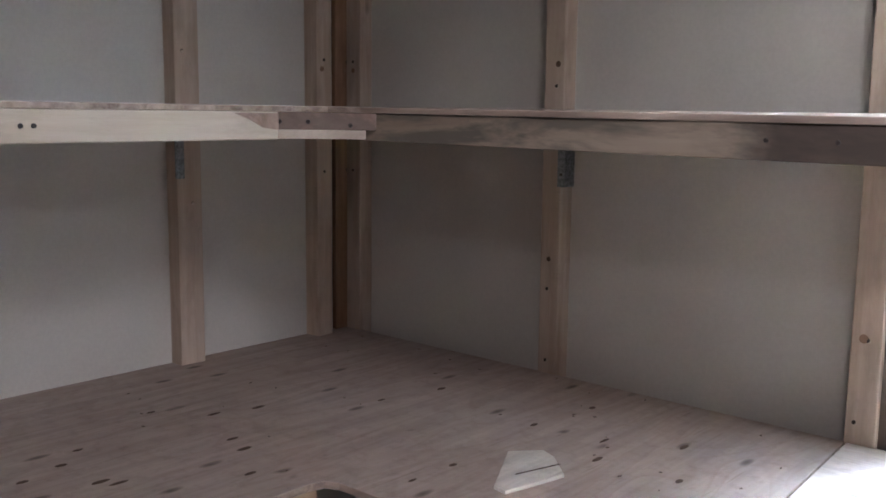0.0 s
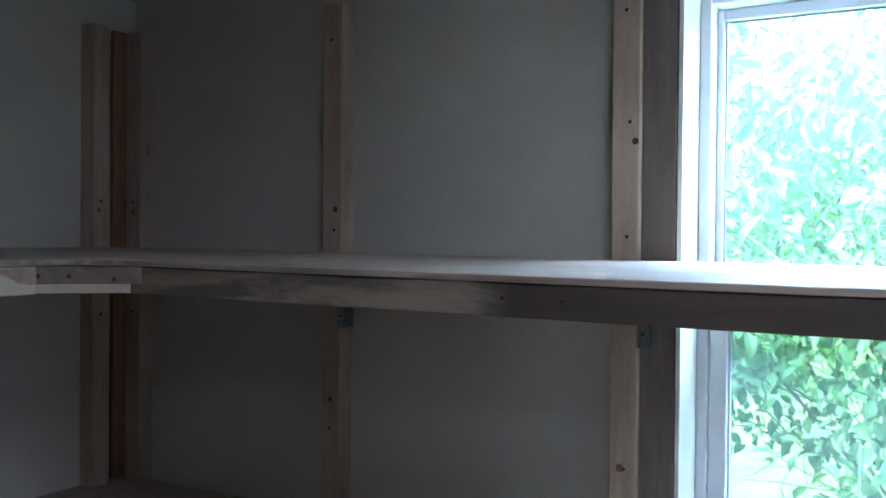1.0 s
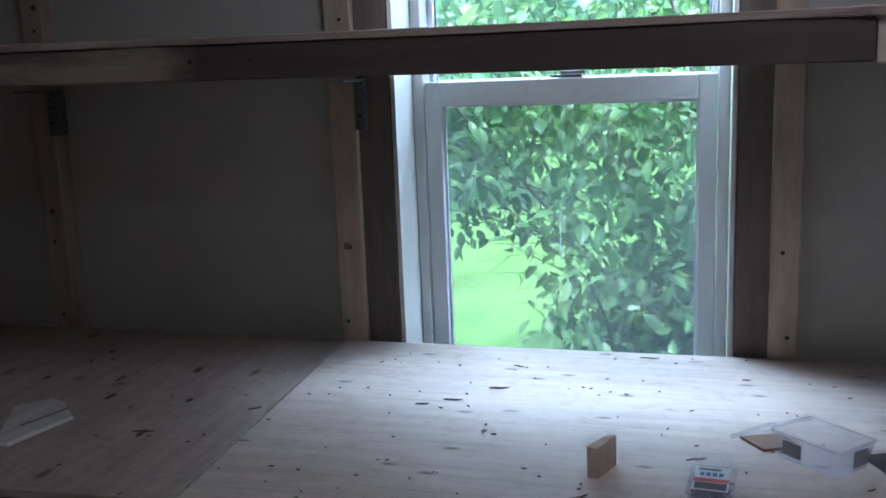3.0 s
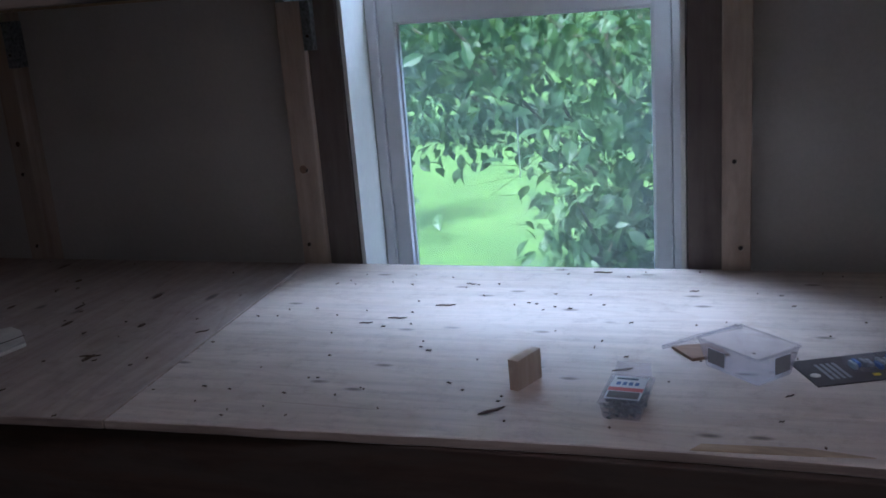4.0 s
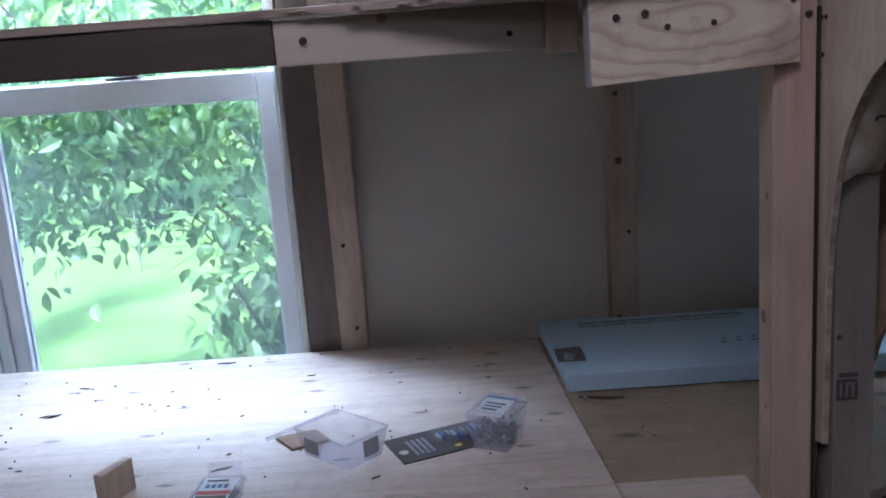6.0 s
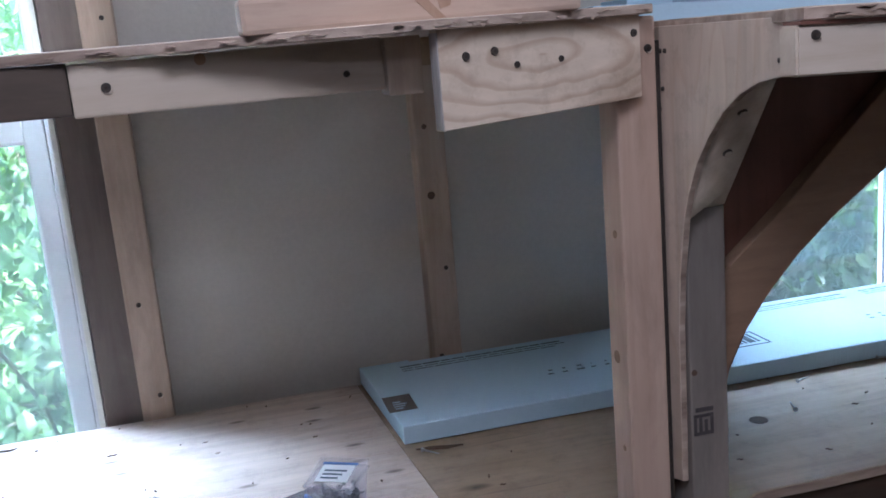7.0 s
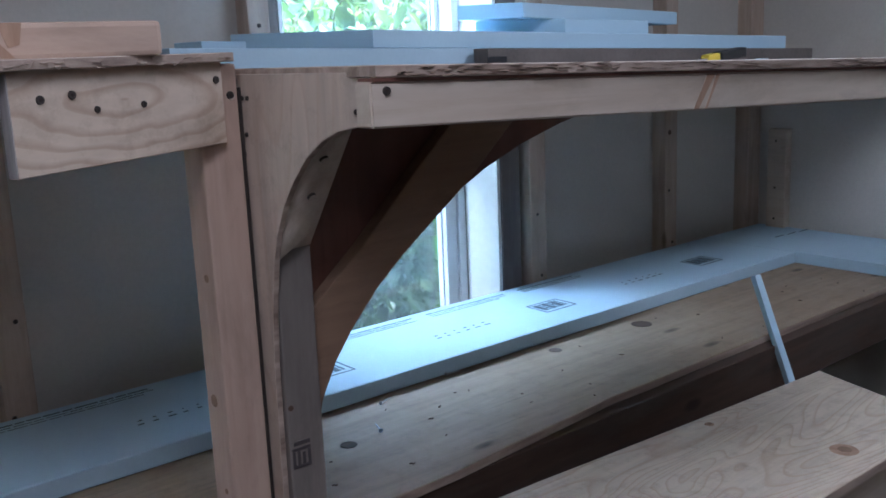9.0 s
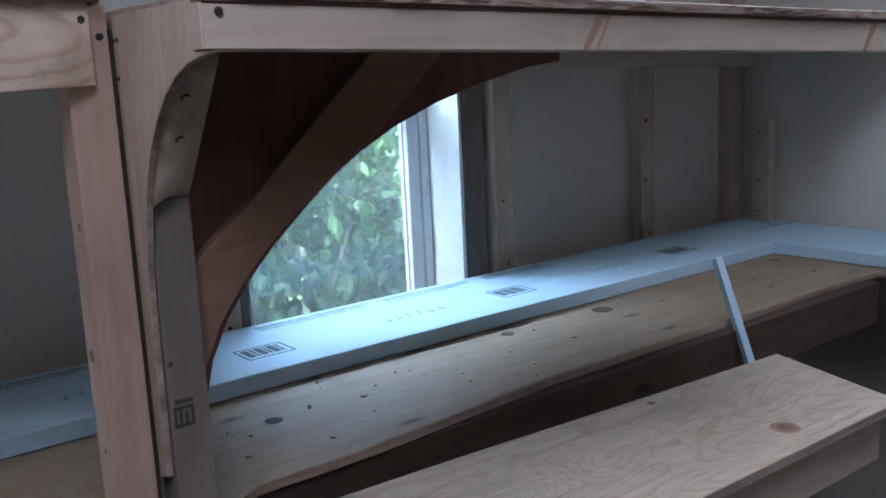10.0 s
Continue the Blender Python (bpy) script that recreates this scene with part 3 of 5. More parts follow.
    for c0, c1, nm in ((x0 - 0.06, x0 - 0.002, "casing"), (x1 + 0.002, x1 + 0.054, "casing")):
        part(nm, box((c0, 1.662, 0.5), (c1, 1.689, 1.86), 0.002), CASING_Z, w, "brown-grey weathered casing board, darkened for shade")
    part("casing_head", box((x0 - 0.0015, 1.662, z1 + 0.002), (x1 + 0.0015, 1.689, z1 + 0.062), 0.002), CASING_Z, w, "brown-grey weathered casing board, darkened for shade")
    return w


w1 = window("window_1", *W1, "white vinyl sash window with shrubs outside", 0.030)
window("window_2", *W2, "white vinyl sash window above the blue foam", 0.030)

part("streak", box((0.352, 1.7845, 0.925), (0.3545, 1.7855, 1.032)), STREAK, w1, "dried pale streak on the glass")

# ---------------------------------------------------------------- lower decks
T = 0.012
deck = thing("deck", (0, 1.3, DECK), "plywood work deck along the walls, strewn with splinters", "deck", kind="structure")


def edge_wave(x0, x1, y, n, amp, seed):
    r = random.Random(seed)
    return [(x0 + (x1 - x0) * i / n, y(x0 + (x1 - x0) * i / n) + r.uniform(-amp, amp)) for i in range(n + 1)]


part("deck_sheet", plate([(X0 + 0.001, Y0 + 0.9), (-0.512, Y0 + 0.9), (-0.512, 0.95), (-0.505, 0.972), (-0.485, 0.982), (-0.43, 0.984), (0.0195, 1.012), (-0.0215, 1.655), (X0 + 0.001, 1.655)], (DECK - T, DECK), "Z", 0.0012), DECK_Y, deck, "pale plywood sheet with dark knots")
front = edge_wave(0.0225, 0.90, lambda x: 1.012 + 0.028 * min(1, x / 0.6), 22, 0.0012, 3)
part("deck_sheet", plate(front + [(0.935, 1.033), (0.955, 1.018), (0.968, 1.005), (1.0, 1.0), (1.058, 1.002), (1.0492, 1.1362), (0.80, 1.1405), (0.80, 1.1415), (1.0491, 1.1372), (1.0305, 1.40), (1.016, 1.655), (-0.0185, 1.655)], (DECK - T, DECK), "Z", 0.0012), DECK_X, deck, "pale plywood sheet with splinters and dark specks")
part("deck_sheet", plate([(1.0592, 1.002), (1.12, 1.012), (1.17, 1.04), (1.19, 1.066), (1.19, 1.134), (1.0503, 1.1362)], (DECK - T, DECK), "Z", 0.0012), DECK_X, deck)
rf = edge_wave(1.44, 2.752, lambda x: 1.118 + 0.03 * min(1, max(0, (x - 1.5) / 0.35)), 16, 0.001, 5)
part("deck_sheet", plate([(1.0502, 1.1385), (1.19, 1.1365), (1.192, 1.085), (1.31, 1.085), (1.33, 1.1), (1.36, 1.118), (1.40, 1.12)] + rf + [(2.752, Y0 + 0.9), (X1 - 0.001, Y0 + 0.9), (X1 - 0.001, 1.655), (1.0172, 1.655), (1.0317, 1.40)], (DECK - T - 0.002, DECK - 0.001), "Z", 0.0012), DECK_DULL, deck, "dull brown plywood sheet")
for sheet in deck.children:
    edged(sheet, PLY_EDGE, "Z")
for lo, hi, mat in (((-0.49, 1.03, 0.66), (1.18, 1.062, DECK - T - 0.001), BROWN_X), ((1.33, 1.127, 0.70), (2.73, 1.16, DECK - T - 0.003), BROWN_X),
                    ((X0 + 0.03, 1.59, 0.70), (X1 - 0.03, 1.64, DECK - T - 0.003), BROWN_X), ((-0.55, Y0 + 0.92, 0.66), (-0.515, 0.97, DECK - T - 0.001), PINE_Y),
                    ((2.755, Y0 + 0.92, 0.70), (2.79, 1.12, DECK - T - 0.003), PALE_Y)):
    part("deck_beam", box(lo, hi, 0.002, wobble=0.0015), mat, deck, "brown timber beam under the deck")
for x, y in ((-0.53, 1.0), (0.3, 1.05), (0.95, 1.06), (2.77, 1.45), (1.9, 1.5)):
    part("deck_leg", box((x - 0.019, y + 0.014, FLOOR), (x + 0.019, y + 0.05, 0.70), 0.002), PINE_Z, deck)

# ---------------------------------------------------------------- upper shelves
SL = 1.311     # top of the battens that carry the first shelf


def zr(x):
    """The second shelf hangs a little towards its far end."""
    return 1.3025 - 0.030 * (x - 1.2)


def yr(x):
    return 0.83 - 0.082 * (x - 1.212)


shelf = thing("corner_shelf", (0, 1.35, SL), "thin plywood shelf with a rough front rim round the corner", "shelf", kind="")
sf = edge_wave(-0.50, 0.72, lambda x: 1.040, 14, 0.0012, 8)
edged(part("shelf_sheet", plate([(X0 + 0.001, -0.15), (-0.575, -0.15), (-0.575, 0.98), (-0.55, 1.022)] + sf + [(0.80, 1.03), (0.88, 1.012), (0.95, 0.988), (1.012, 0.972), (1.22, 1.04), (1.232, 1.08), (1.232, 1.655), (X0 + 0.001, 1.655)], (SL - 0.003, SL + 0.005), "Z", 0.0008), PLY_SHELF, shelf, "thin pale plywood sheet with a torn edge"), PLY_EDGE, "Z")
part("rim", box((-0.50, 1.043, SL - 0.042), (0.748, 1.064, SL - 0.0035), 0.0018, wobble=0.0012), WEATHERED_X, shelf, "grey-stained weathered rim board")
r2 = part("rim", box((0.7495, 1.040, SL - 0.044), (0.985, 1.062, SL - 0.0045), 0.0018, wobble=0.001), PALE_X, shelf, "pale pine rim board with a knot")
screw(r2, (0.775, 1.0394, SL - 0.024), (0, -1, 0), 0.004)
screw(r2, (0.955, 1.0394, SL - 0.03), (0, -1, 0), 0.0028)
part("knot", disc((0.845, 1.0394, SL - 0.009), 0.0045, (0, -1, 0), 0.001), STREAK_WOOD, r2, "dark knot")
lr = part("rim", box((-0.566, -0.15, SL - 0.040), (-0.545, 0.93, SL - 0.0035), 0.0018, wobble=0.001), PALE_Y, shelf, "pale pine rim board")
part("waney_patch", plate([(0.86, SL - 0.005), (0.93, SL - 0.005), (0.93, SL - 0.027), (0.905, SL - 0.024), (0.885, SL - 0.014)], (-0.5448, -0.5441), "X"), WANE, lr, "brown waney patch at the board end")
corner_turn = Matrix.Translation((-0.53, 0.985, 0)) @ pose(0, 0, 0, 0, 0, 48)
cr = part("rim", box((-0.075, -0.01, SL - 0.0265), (0.08, 0.011, SL - 0.0035), 0.0012, turn=corner_turn), WANE, shelf, "short rim board with a brown waney face across the corner")
part("pale_edge", box((-0.075, -0.0098, SL - 0.039), (0.066, 0.0112, SL - 0.0267), 0.001, turn=corner_turn), PALE_Y, cr, "pale sawn strip")
for u in (-0.05, -0.012, 0.045):
    screw(cr, corner_turn @ Vector((u, -0.0106, SL - 0.016 - 0.004 * (u > 0))), corner_turn.to_3x3() @ Vector((0, -1, 0)), 0.0032)
for u in (-0.012, 0.0):
    screw(lr, (-0.5444, 0.60 + u * 1.2, SL - 0.021), (1, 0, 0), 0.003)
for x in (0.145, 0.075):
    screw(shelf, (x, 1.0424, SL - 0.02), (0, -1, 0), 0.0026)
part("cleat", box((0.9855, 1.03, SL - 0.05), (1.0145, 1.062, SL - 0.0045), 0.002), PINE_Z, shelf, "short pine cleat")
for lo, hi in (((X0 + 0.04, 1.60, SL - 0.042), (1.22, 1.64, SL - 0.0035)), ((X0 + 0.041, -0.1, SL - 0.042), (X0 + 0.075, 1.59, SL - 0.0035))):
    part("wall_cleat", box(lo, hi, 0.002), PINE_X, shelf)

# splinters torn from the sheet's front edge
rt = random.Random(5)
bm = bmesh.new()
for k in range(70):
    u = rt.random()
    x, y = (0.74 + 0.27 * u, 1.036 - 0.066 * u ** 1.4) if k % 2 else (1.012 + 0.205 * u, 0.972 + 0.067 * u)
    ln, hh = rt.uniform(0.004, 0.015), rt.uniform(0.0006, 0.0018)
    z = SL + rt.uniform(-0.003, 0.003)
    a, b, c = (bm.verts.new((x - ln / 2, y - 0.001, z)), bm.verts.new((x + ln / 2, y - 0.0015 - 0.002 * rt.random(), z + rt.uniform(-0.002, 0.002))), bm.verts.new((x + ln * rt.uniform(-0.3, 0.3), y - 0.0025, z - hh)))
    d = bm.verts.new((x, y + 0.002, z))
    for f in ((a, b, c), (a, d, b), (b, d, c), (c, d, a)):
        bm.faces.new(f)
bmesh.ops.recalc_face_normals(bm, faces=bm.faces)
part("torn_edge", bm, PLY_EDGE, shelf, "torn splintered veneer edge")["kind"] = "stuff"

# gusset that joins the first shelf to the post, set aslant
slant = Matrix.Translation((1.016, 0.982, 0)) @ pose(0, 0, 0, 0, 0, 18.5)
gl = part("gusset", plate([(0, SL - 0.078), (0.206, SL - 0.073), (0.206, SL - 0.0025), (0, SL - 0.0025)], (0, 0.0115), "Y", 0.0008, turn=slant), PLY_OVAL, shelf, "plywood gusset with bold grain")
part("gusset_edge", plate([(-0.0006, SL - 0.0775), (0.0004, SL - 0.0775), (0.0004, SL - 0.005), (-0.0006, SL - 0.005)], (0.0006, 0.011), "Y", turn=slant), GREY_EDGE, gl)
for u, z in ((0.024, 0.024), (0.051, 0.022), (0.072, 0.034), (0.117, 0.033), (0.198, 0.018)):
    screw(gl, slant @ Vector((u, -0.0006, SL - z)), slant.to_3x3() @ Vector((0, -1, 0)), 0.0035 if z < 0.03 else 0.0027)

# the first shelf climbs a little towards the corner
for o in shelf.children_recursive:
    for v in o.data.vertices:
        v.co.z += 0.009 * max(0.0, 0.35 - v.co.x) / 1.2

shelf2 = thing("long_shelf", (2.1, 1.2, 1.27), "long plywood shelf with a clean pale pine rim", "shelf")


def sloped(outline, drop, thick):
    """A sheet that follows the second shelf's slope, drop below its battens' top."""
    bm = plate(outline, (0, thick), "Z", 0.0008)
    for v in bm.verts:
        v.co.z += zr(v.co.x) - drop
    return bm


edged(part("shelf_sheet", sloped([(1.236, 1.655), (1.236, 0.90), (1.222, 0.835)] + [(x, yr(x) - 0.004 + random.uniform(-0.001, 0.001)) for x in np.linspace(1.24, 2.16, 24)] + [(2.162, 1.17), (X1 - 0.001, 1.17), (X1 - 0.001, 1.655)], 0.009, 0.009), PLY_SHELF, shelf2, "thin pale plywood sheet"), PLY_EDGE, "Z")


def rim_along(x0, x1, h, mat, label):
    bm = bmesh.new()
    bmesh.ops.create_cube(bm, size=1.0)
    for v in bm.verts:
        x = x0 if v.co.x < 0 else x1
        top = v.co.z > 0
        v.co = Vector((x, yr(x) + (0.0 if v.co.y < 0 else 0.02), zr(x) - (0.0118 if top else 0.0065 + h)))
    bmesh.ops.bevel(bm, geom=list(bm.edges), offset=0.0015, segments=2, affect="EDGES")
    return part("rim", bm, mat, shelf2, label)


ra = rim_along(1.213, 2.158, 0.038, PALE_X, "clean pale pine rim board with slanting brown streaks")
glue = bmesh.new()
bmesh.ops.create_cube(glue, size=1.0)
for v in glue.verts:
    x = 1.215 if v.co.x < 0 else 2.156
    v.co = Vector((x, yr(x) + (-0.0012 if v.co.y < 0 else 0.018), zr(x) - (0.0092 if v.co.z > 0 else 0.0117)))
bm = bmesh.new()
for k in range(210):
    x = 1.225 + 0.93 * rt.random()
    y, z, ln, hh = yr(x) - 0.004, zr(x) - 0.0085 * rt.random(), rt.uniform(0.008, 0.032), rt.uniform(0.0005, 0.0014)
    a, b, c = (bm.verts.new((x - ln / 2, y + 0.0004, z)), bm.verts.new((x + ln / 2, y - 0.0002, z + rt.uniform(-0.001, 0.001))), bm.verts.new((x + ln * rt.uniform(-0.3, 0.3), y - 0.0016 * rt.random() - 0.0006, z - hh)))
    d = bm.verts.new((x, y + 0.002, z))
    for f in ((a, b, c), (a, d, b), (b, d, c), (c, d, a)):
        bm.faces.new(f)
bmesh.ops.recalc_face_normals(bm, faces=bm.faces)
part("torn_edge", bm, DECK_EDGE, shelf2, "dark torn fibres along the plywood edge")["kind"] = "stuff"
part("under_ply", glue, RED_PLY, shelf2, "red-brown bottom ply above the rim")
screw(ra, (1.226, yr(1.226) - 0.0006, 1.2835), (-0.08, -1, 0), 0.0034)
screw(ra, (2.05, yr(2.05) - 0.0006, zr(2.05) - 0.024), (-0.08, -1, 0), 0.0036)
for x, w, lean in ((1.552, 0.010, 0.018), (1.567, 0.004, 0.016), (1.962, 0.011, 0.016)):
    bm = plate([(x, -0.0435), (x + w * 0.6, -0.0435), (x + lean + w, -0.0125), (x + lean, -0.0125)], (-0.0004, 0.0004), "Y")
    for v in bm.verts:
        v.co.y += yr(v.co.x)
        v.co.z += zr(v.co.x)
    part("knot_streak", bm, STREAK_WOOD, ra, "slanting brown knot streak")
bm = box((1.30, 1.60, -0.038), (X1 - 0.04, 1.64, -0.0095), 0.002)
for v in bm.verts:
    v.co.z += zr(v.co.x)
part("cleat", bm, PALE_X, shelf2, "pale pine cleat along the wall")

# gusset between the post and the second shelf's rim
gx = 1.237
prof = [(1.066, 1.2965), (0.836, 1.2965), (0.836, 1.2595)] + [(0.885, 1.2545), (0.905, 1.251), (0.93, 1.242), (0.955, 1.227), (0.978, 1.206), (0.998, 1.182), (1.013, 1.155), (1.022, 1.13), (1.032, 1.08), (1.037, 1.03), (1.04, 0.875), (1.066, 0.868)]
gr = edged(part("gusset", plate(prof, (gx - 0.0035, gx + 0.003), "X", 0.0006), PLY_GUSSET, shelf2, "curved plywood gusset"), PLY_EDGE, "X")
bm = bmesh.new()
edge = [(y + 0.0008, z + 0.0008) for y, z in prof[4:11]] + [(1.0235, 1.1375)]
rows = []
for k, (y, z) in enumerate(edge):
    u = k / (len(edge) - 1)
    rows.append([bm.verts.new(p) for p in ((gx + 0.0035, y, z), (gx + 0.042, 0.945 + 0.0875 * u, 1.2575 - 0.12 * u), (gx + 0.042, 1.0335, 1.2575 - 0.12 * u), (gx + 0.0035, 1.0335, z))])
for p, q in zip(rows, rows[1:]):
    for k in range(4):
        bm.faces.new((p[k], p[(k + 1) % 4], q[(k + 1) % 4], q[k]))
bm.faces.new(rows[0]), bm.faces.new(rows[-1][::-1])
bmesh.ops.recalc_face_normals(bm, faces=bm.faces)
blk = part("corner_block", bm, PALE_Y, shelf2, "curved pine block behind the gusset", smooth=True)
for x, y, z, n in ((gx + 0.013, 0.9535, 1.2250, (0, -0.62, -0.78)), (gx + 0.019, 0.9866, 1.1896, (0, -0.77, -0.64))):
    screw(blk, (x, y, z), n, 0.0042)
for y, z in ((1.055, 1.2755), (1.046, 1.2755), (0.872, 1.279), (0.878, 1.267), (0.864, 1.266), (1.058, 1.225), (1.052, 1.243)):
    screw(gr, (gx - 0.0041, y, z), (-1, 0, 0), 0.0022)

# the two posts in front of the deck edge
postL = thing("post", (1.215, 1.075, FLOOR), "pinkish fir post carrying the shelf end", "post", "shelf posts")
part("shaft", box((1.19, 1.054, FLOOR), (1.2295, 1.094, SL - 0.0045), 0.003, wobble=0.0008), PINK_Z, postL)
part("knot", disc((1.1896, 1.078, 0.995), 0.0065, (-1, 0, 0), 0.0008), BRACE_X, postL, "oval brown knot")
for z, r in ((1.115, 0.004), (0.905, 0.003)):
    part("knot", disc((1.1896, 1.07, z), r, (-1, 0, 0), 0.0008), BRACE_X, postL, "small brown knot")
screw(postL, (1.221, 1.0534, SL - 0.032), (0, -1, 0), 0.0036)
part("notch", box((1.199, 1.0536, SL - 0.04), (1.207, 1.0542, SL - 0.036)), HOLLOW_SHADE, postL, "short slot in the wood, its shade as a dark patch")
postR = thing("post", (1.26, 1.05, FLOOR), "grey stamped lumber post beside the fir post", "post", "shelf posts")
part("shaft", box((gx + 0.0035, 1.033, FLOOR), (gx + 0.042, 1.071, 1.137), 0.002, wobble=0.0005), GREY_Z, postR)
# solid dark strip in place of the shaded gap
part("dark_gap", box((1.2299, 1.0565, FLOOR), (gx - 0.004, 1.075, 1.285)), HOLLOW_SHADE, postR, "dark strip coloured as the shade between the posts")
st = part("stamp", box((gx + 0.008, 1.0322, 0.945), (gx + 0.026, 1.0328, 0.949)), STAMP, postR, "black ink lumber stamp of illegible bars")
for k, (u0, u1, z0, z1) in enumerate(((0.018, 0.038, 0.9, 0.903), (0.018, 0.021, 0.903, 0.917), (0.0235, 0.0265, 0.903, 0.917), (0.029, 0.032, 0.903, 0.915), (0.035, 0.038, 0.903, 0.917), (0.018, 0.038, 0.9175, 0.9205))):
    part("stamp_bar", box((gx + u0 - 0.012, 1.0321, z0 + 0.022), (gx + u1 - 0.012, 1.0327, z1 + 0.022)), STAMP, st)
part("knot", disc((gx + 0.008, 1.0326, 0.984), 0.003, (0, -1, 0), 0.0008), SPLINTER, postR, "small brown knot")

# arched bracket from the post to the underside of the second shelf
br = thing("arched_bracket", (1.45, 1.07, 1.1), "red-brown arched plywood bracket with a diagonal brace", "bracket")
curve = [(1.285, 0.91), (1.30, 0.968), (1.319, 1.005), (1.343, 1.037), (1.376, 1.072), (1.413, 1.103), (1.45, 1.132), (1.485, 1.155), (1.53, 1.178), (1.59, 1.201), (1.654, 1.219), (1.735, 1.236), (1.788, 1.2415)]
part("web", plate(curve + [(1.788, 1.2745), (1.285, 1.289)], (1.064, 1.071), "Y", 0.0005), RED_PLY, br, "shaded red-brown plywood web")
low = [(x - 0.014, z + 0.003) for x, z in curve[1:6]]
part("brace", plate(low + [(1.494, 1.173), (1.566, 1.235), (1.602, 1.266), (1.51, 1.27), (1.425, 1.195), (1.35, 1.125), (1.283, 1.069), (1.28, 0.968)], (1.046, 1.0635), "Y", 0.001), BRACE_X, br, "brown diagonal brace with a curved lower edge")

# ---------------------------------------------------------------- things on the lower deck
scrap = thing("plywood_scrap", (-0.32, 1.21, DECK), "pale plywood offcut with a dark slit, lying on the deck", "offcut")
part("sheet", plate([(-0.288, 1.108), (-0.311, 1.112), (-0.38, 1.233), (-0.343, 1.274), (-0.315, 1.262), (-0.264, 1.214)], (DECK + 0.0002, DECK + 0.006), "Z", 0.0008), SCRAP, scrap)
part("slit", box((-0.04, -0.0012, 0), (0.04, 0.0012, 0.0006), turn=pose(-0.302, 1.203, DECK + 0.0061, 0, 0, 73)), SPLINTER, scrap, "dark slit in the veneer")

m = pose(0.493, 1.183, DECK + 0.0003, 0, 0, 67.5)
blockw = thing("wood_block", (0.496, 1.184, DECK), "small pine offcut block standing on edge on the deck", "offcut")
part("body", box((-0.0245, -0.0066, 0), (0.0245, 0.0066, 0.038), 0.0009, turn=m, wobble=0.0006), PINE_Z, blockw)


def ribbon(parent, name, outline, z, thick, mat, turn, label=""):
    return part(name, plate(outline, (z, z + thick), "Z", turn=turn), mat, parent, label)


def rect(x0, x1, y0, y1):
    return [(x0, y0), (x1, y0), (x1, y1), (x0, y1)]


def tray(parent, w, d, h, flare, wall, turn, name="tray", mat=None):
    """An open clear box: floor and four flared walls with a rolled lip."""
    mat = mat or CLEAR
    b = part(name, plate(rect(-w / 2, w / 2, -d / 2, d / 2), (0.0004, 0.0004 + wall), "Z", turn=turn), mat, parent, "clear plastic box")
    for sx, sy, ln in ((1, 0, d), (-1, 0, d), (0, 1, w), (0, -1, w)):
        bm = bmesh.new()
        bmesh.ops.create_cube(bm, size=1.0)
        for v in bm.verts:
            up = v.co.z > 0
            out = (w if sx else d) / 2 + (flare if up else 0) + (wall if v.co.y > 0 else 0)
            along = v.co.x * (ln + (2 * flare if up else 0))
            z = h if up else 0.0006 + wall
            v.co = Vector((sx * out, along, z)) if sx else Vector((along, sy * out, z))
        bmesh.ops.recalc_face_normals(bm, faces=bm.faces)
        bmesh.ops.transform(bm, matrix=turn, verts=bm.verts)
        part("side", bm, mat, b)
        lw = ln / 2 + flare
        o = (w if sx else d) / 2 + flare + wall
        lo, hi = ((o, -lw, h - 0.002), (o + 0.002, lw, h)) if sx else ((-lw, o, h - 0.002), (lw, o + 0.002, h))
        bm = box(lo, hi)
        if sx < 0 or sy < 0:
            bmesh.ops.transform(bm, matrix=Matrix.Diagonal((-1 if sx < 0 else 1, -1 if sy < 0 else 1, 1, 1)), verts=bm.verts)
            bmesh.ops.reverse_faces(bm, faces=bm.faces)
        bmesh.ops.transform(bm, matrix=turn, verts=bm.verts)
        part("lip", bm, mat, b)
    return b


def heap(parent, w, d, h, n, turn, seed, label):
    """A heap of small screws filling the bottom of a box: one mesh of many."""
    r = random.Random(seed)
    bm = bmesh.new()
    for _ in range(n):
        at = Vector((r.uniform(-w / 2, w / 2), r.uniform(-d / 2, d / 2), 0.003 + h * r.random() * (0.6 + 0.4 * r.random())))
        rot = Euler((r.uniform(0, 6.28), r.uniform(0, 6.28), r.uniform(0, 6.28))).to_matrix().to_4x4()
        made = bmesh.ops.create_cone(bm, cap_ends=True, segments=5, radius1=0.0013, radius2=0.0007, depth=0.015)["verts"]
        bmesh.ops.transform(bm, matrix=turn @ Matrix.Translation(at) @ rot, verts=made)
        made = bmesh.ops.create_cone(bm, cap_ends=True, segments=6, radius1=0.0028, radius2=0.0012, depth=0.002)["verts"]
        bmesh.ops.transform(bm, matrix=turn @ Matrix.Translation(at) @ rot @ Matrix.Translation((0, 0, -0.0075)), verts=made)
    ob = part("screws", bm, DARK_STEEL, parent, label)
    ob["kind"] = "stuff"
    return ob


# closed screw box with a printed card in its lid
m = pose(0.6175, 1.135, DECK, 0, 0, -4)
sb = thing("screw_box", (0.6175, 1.135, DECK), "small clear screw box with a red-striped label and grey screws", "screw box", "screw boxes")
tray(sb, 0.038, 0.066, 0.020, 0.003, 0.0012, m)
heap(sb, 0.032, 0.058, 0.014, 120, m, 4, "grey steel screws")
lid_turn = m @ Matrix.Translation((0, 0, 0.0205))
lid = ribbon(sb, "lid", rect(-0.0245, 0.0245, -0.038, 0.038), 0, 0.0016, CLEAR, lid_turn, "clear lid")
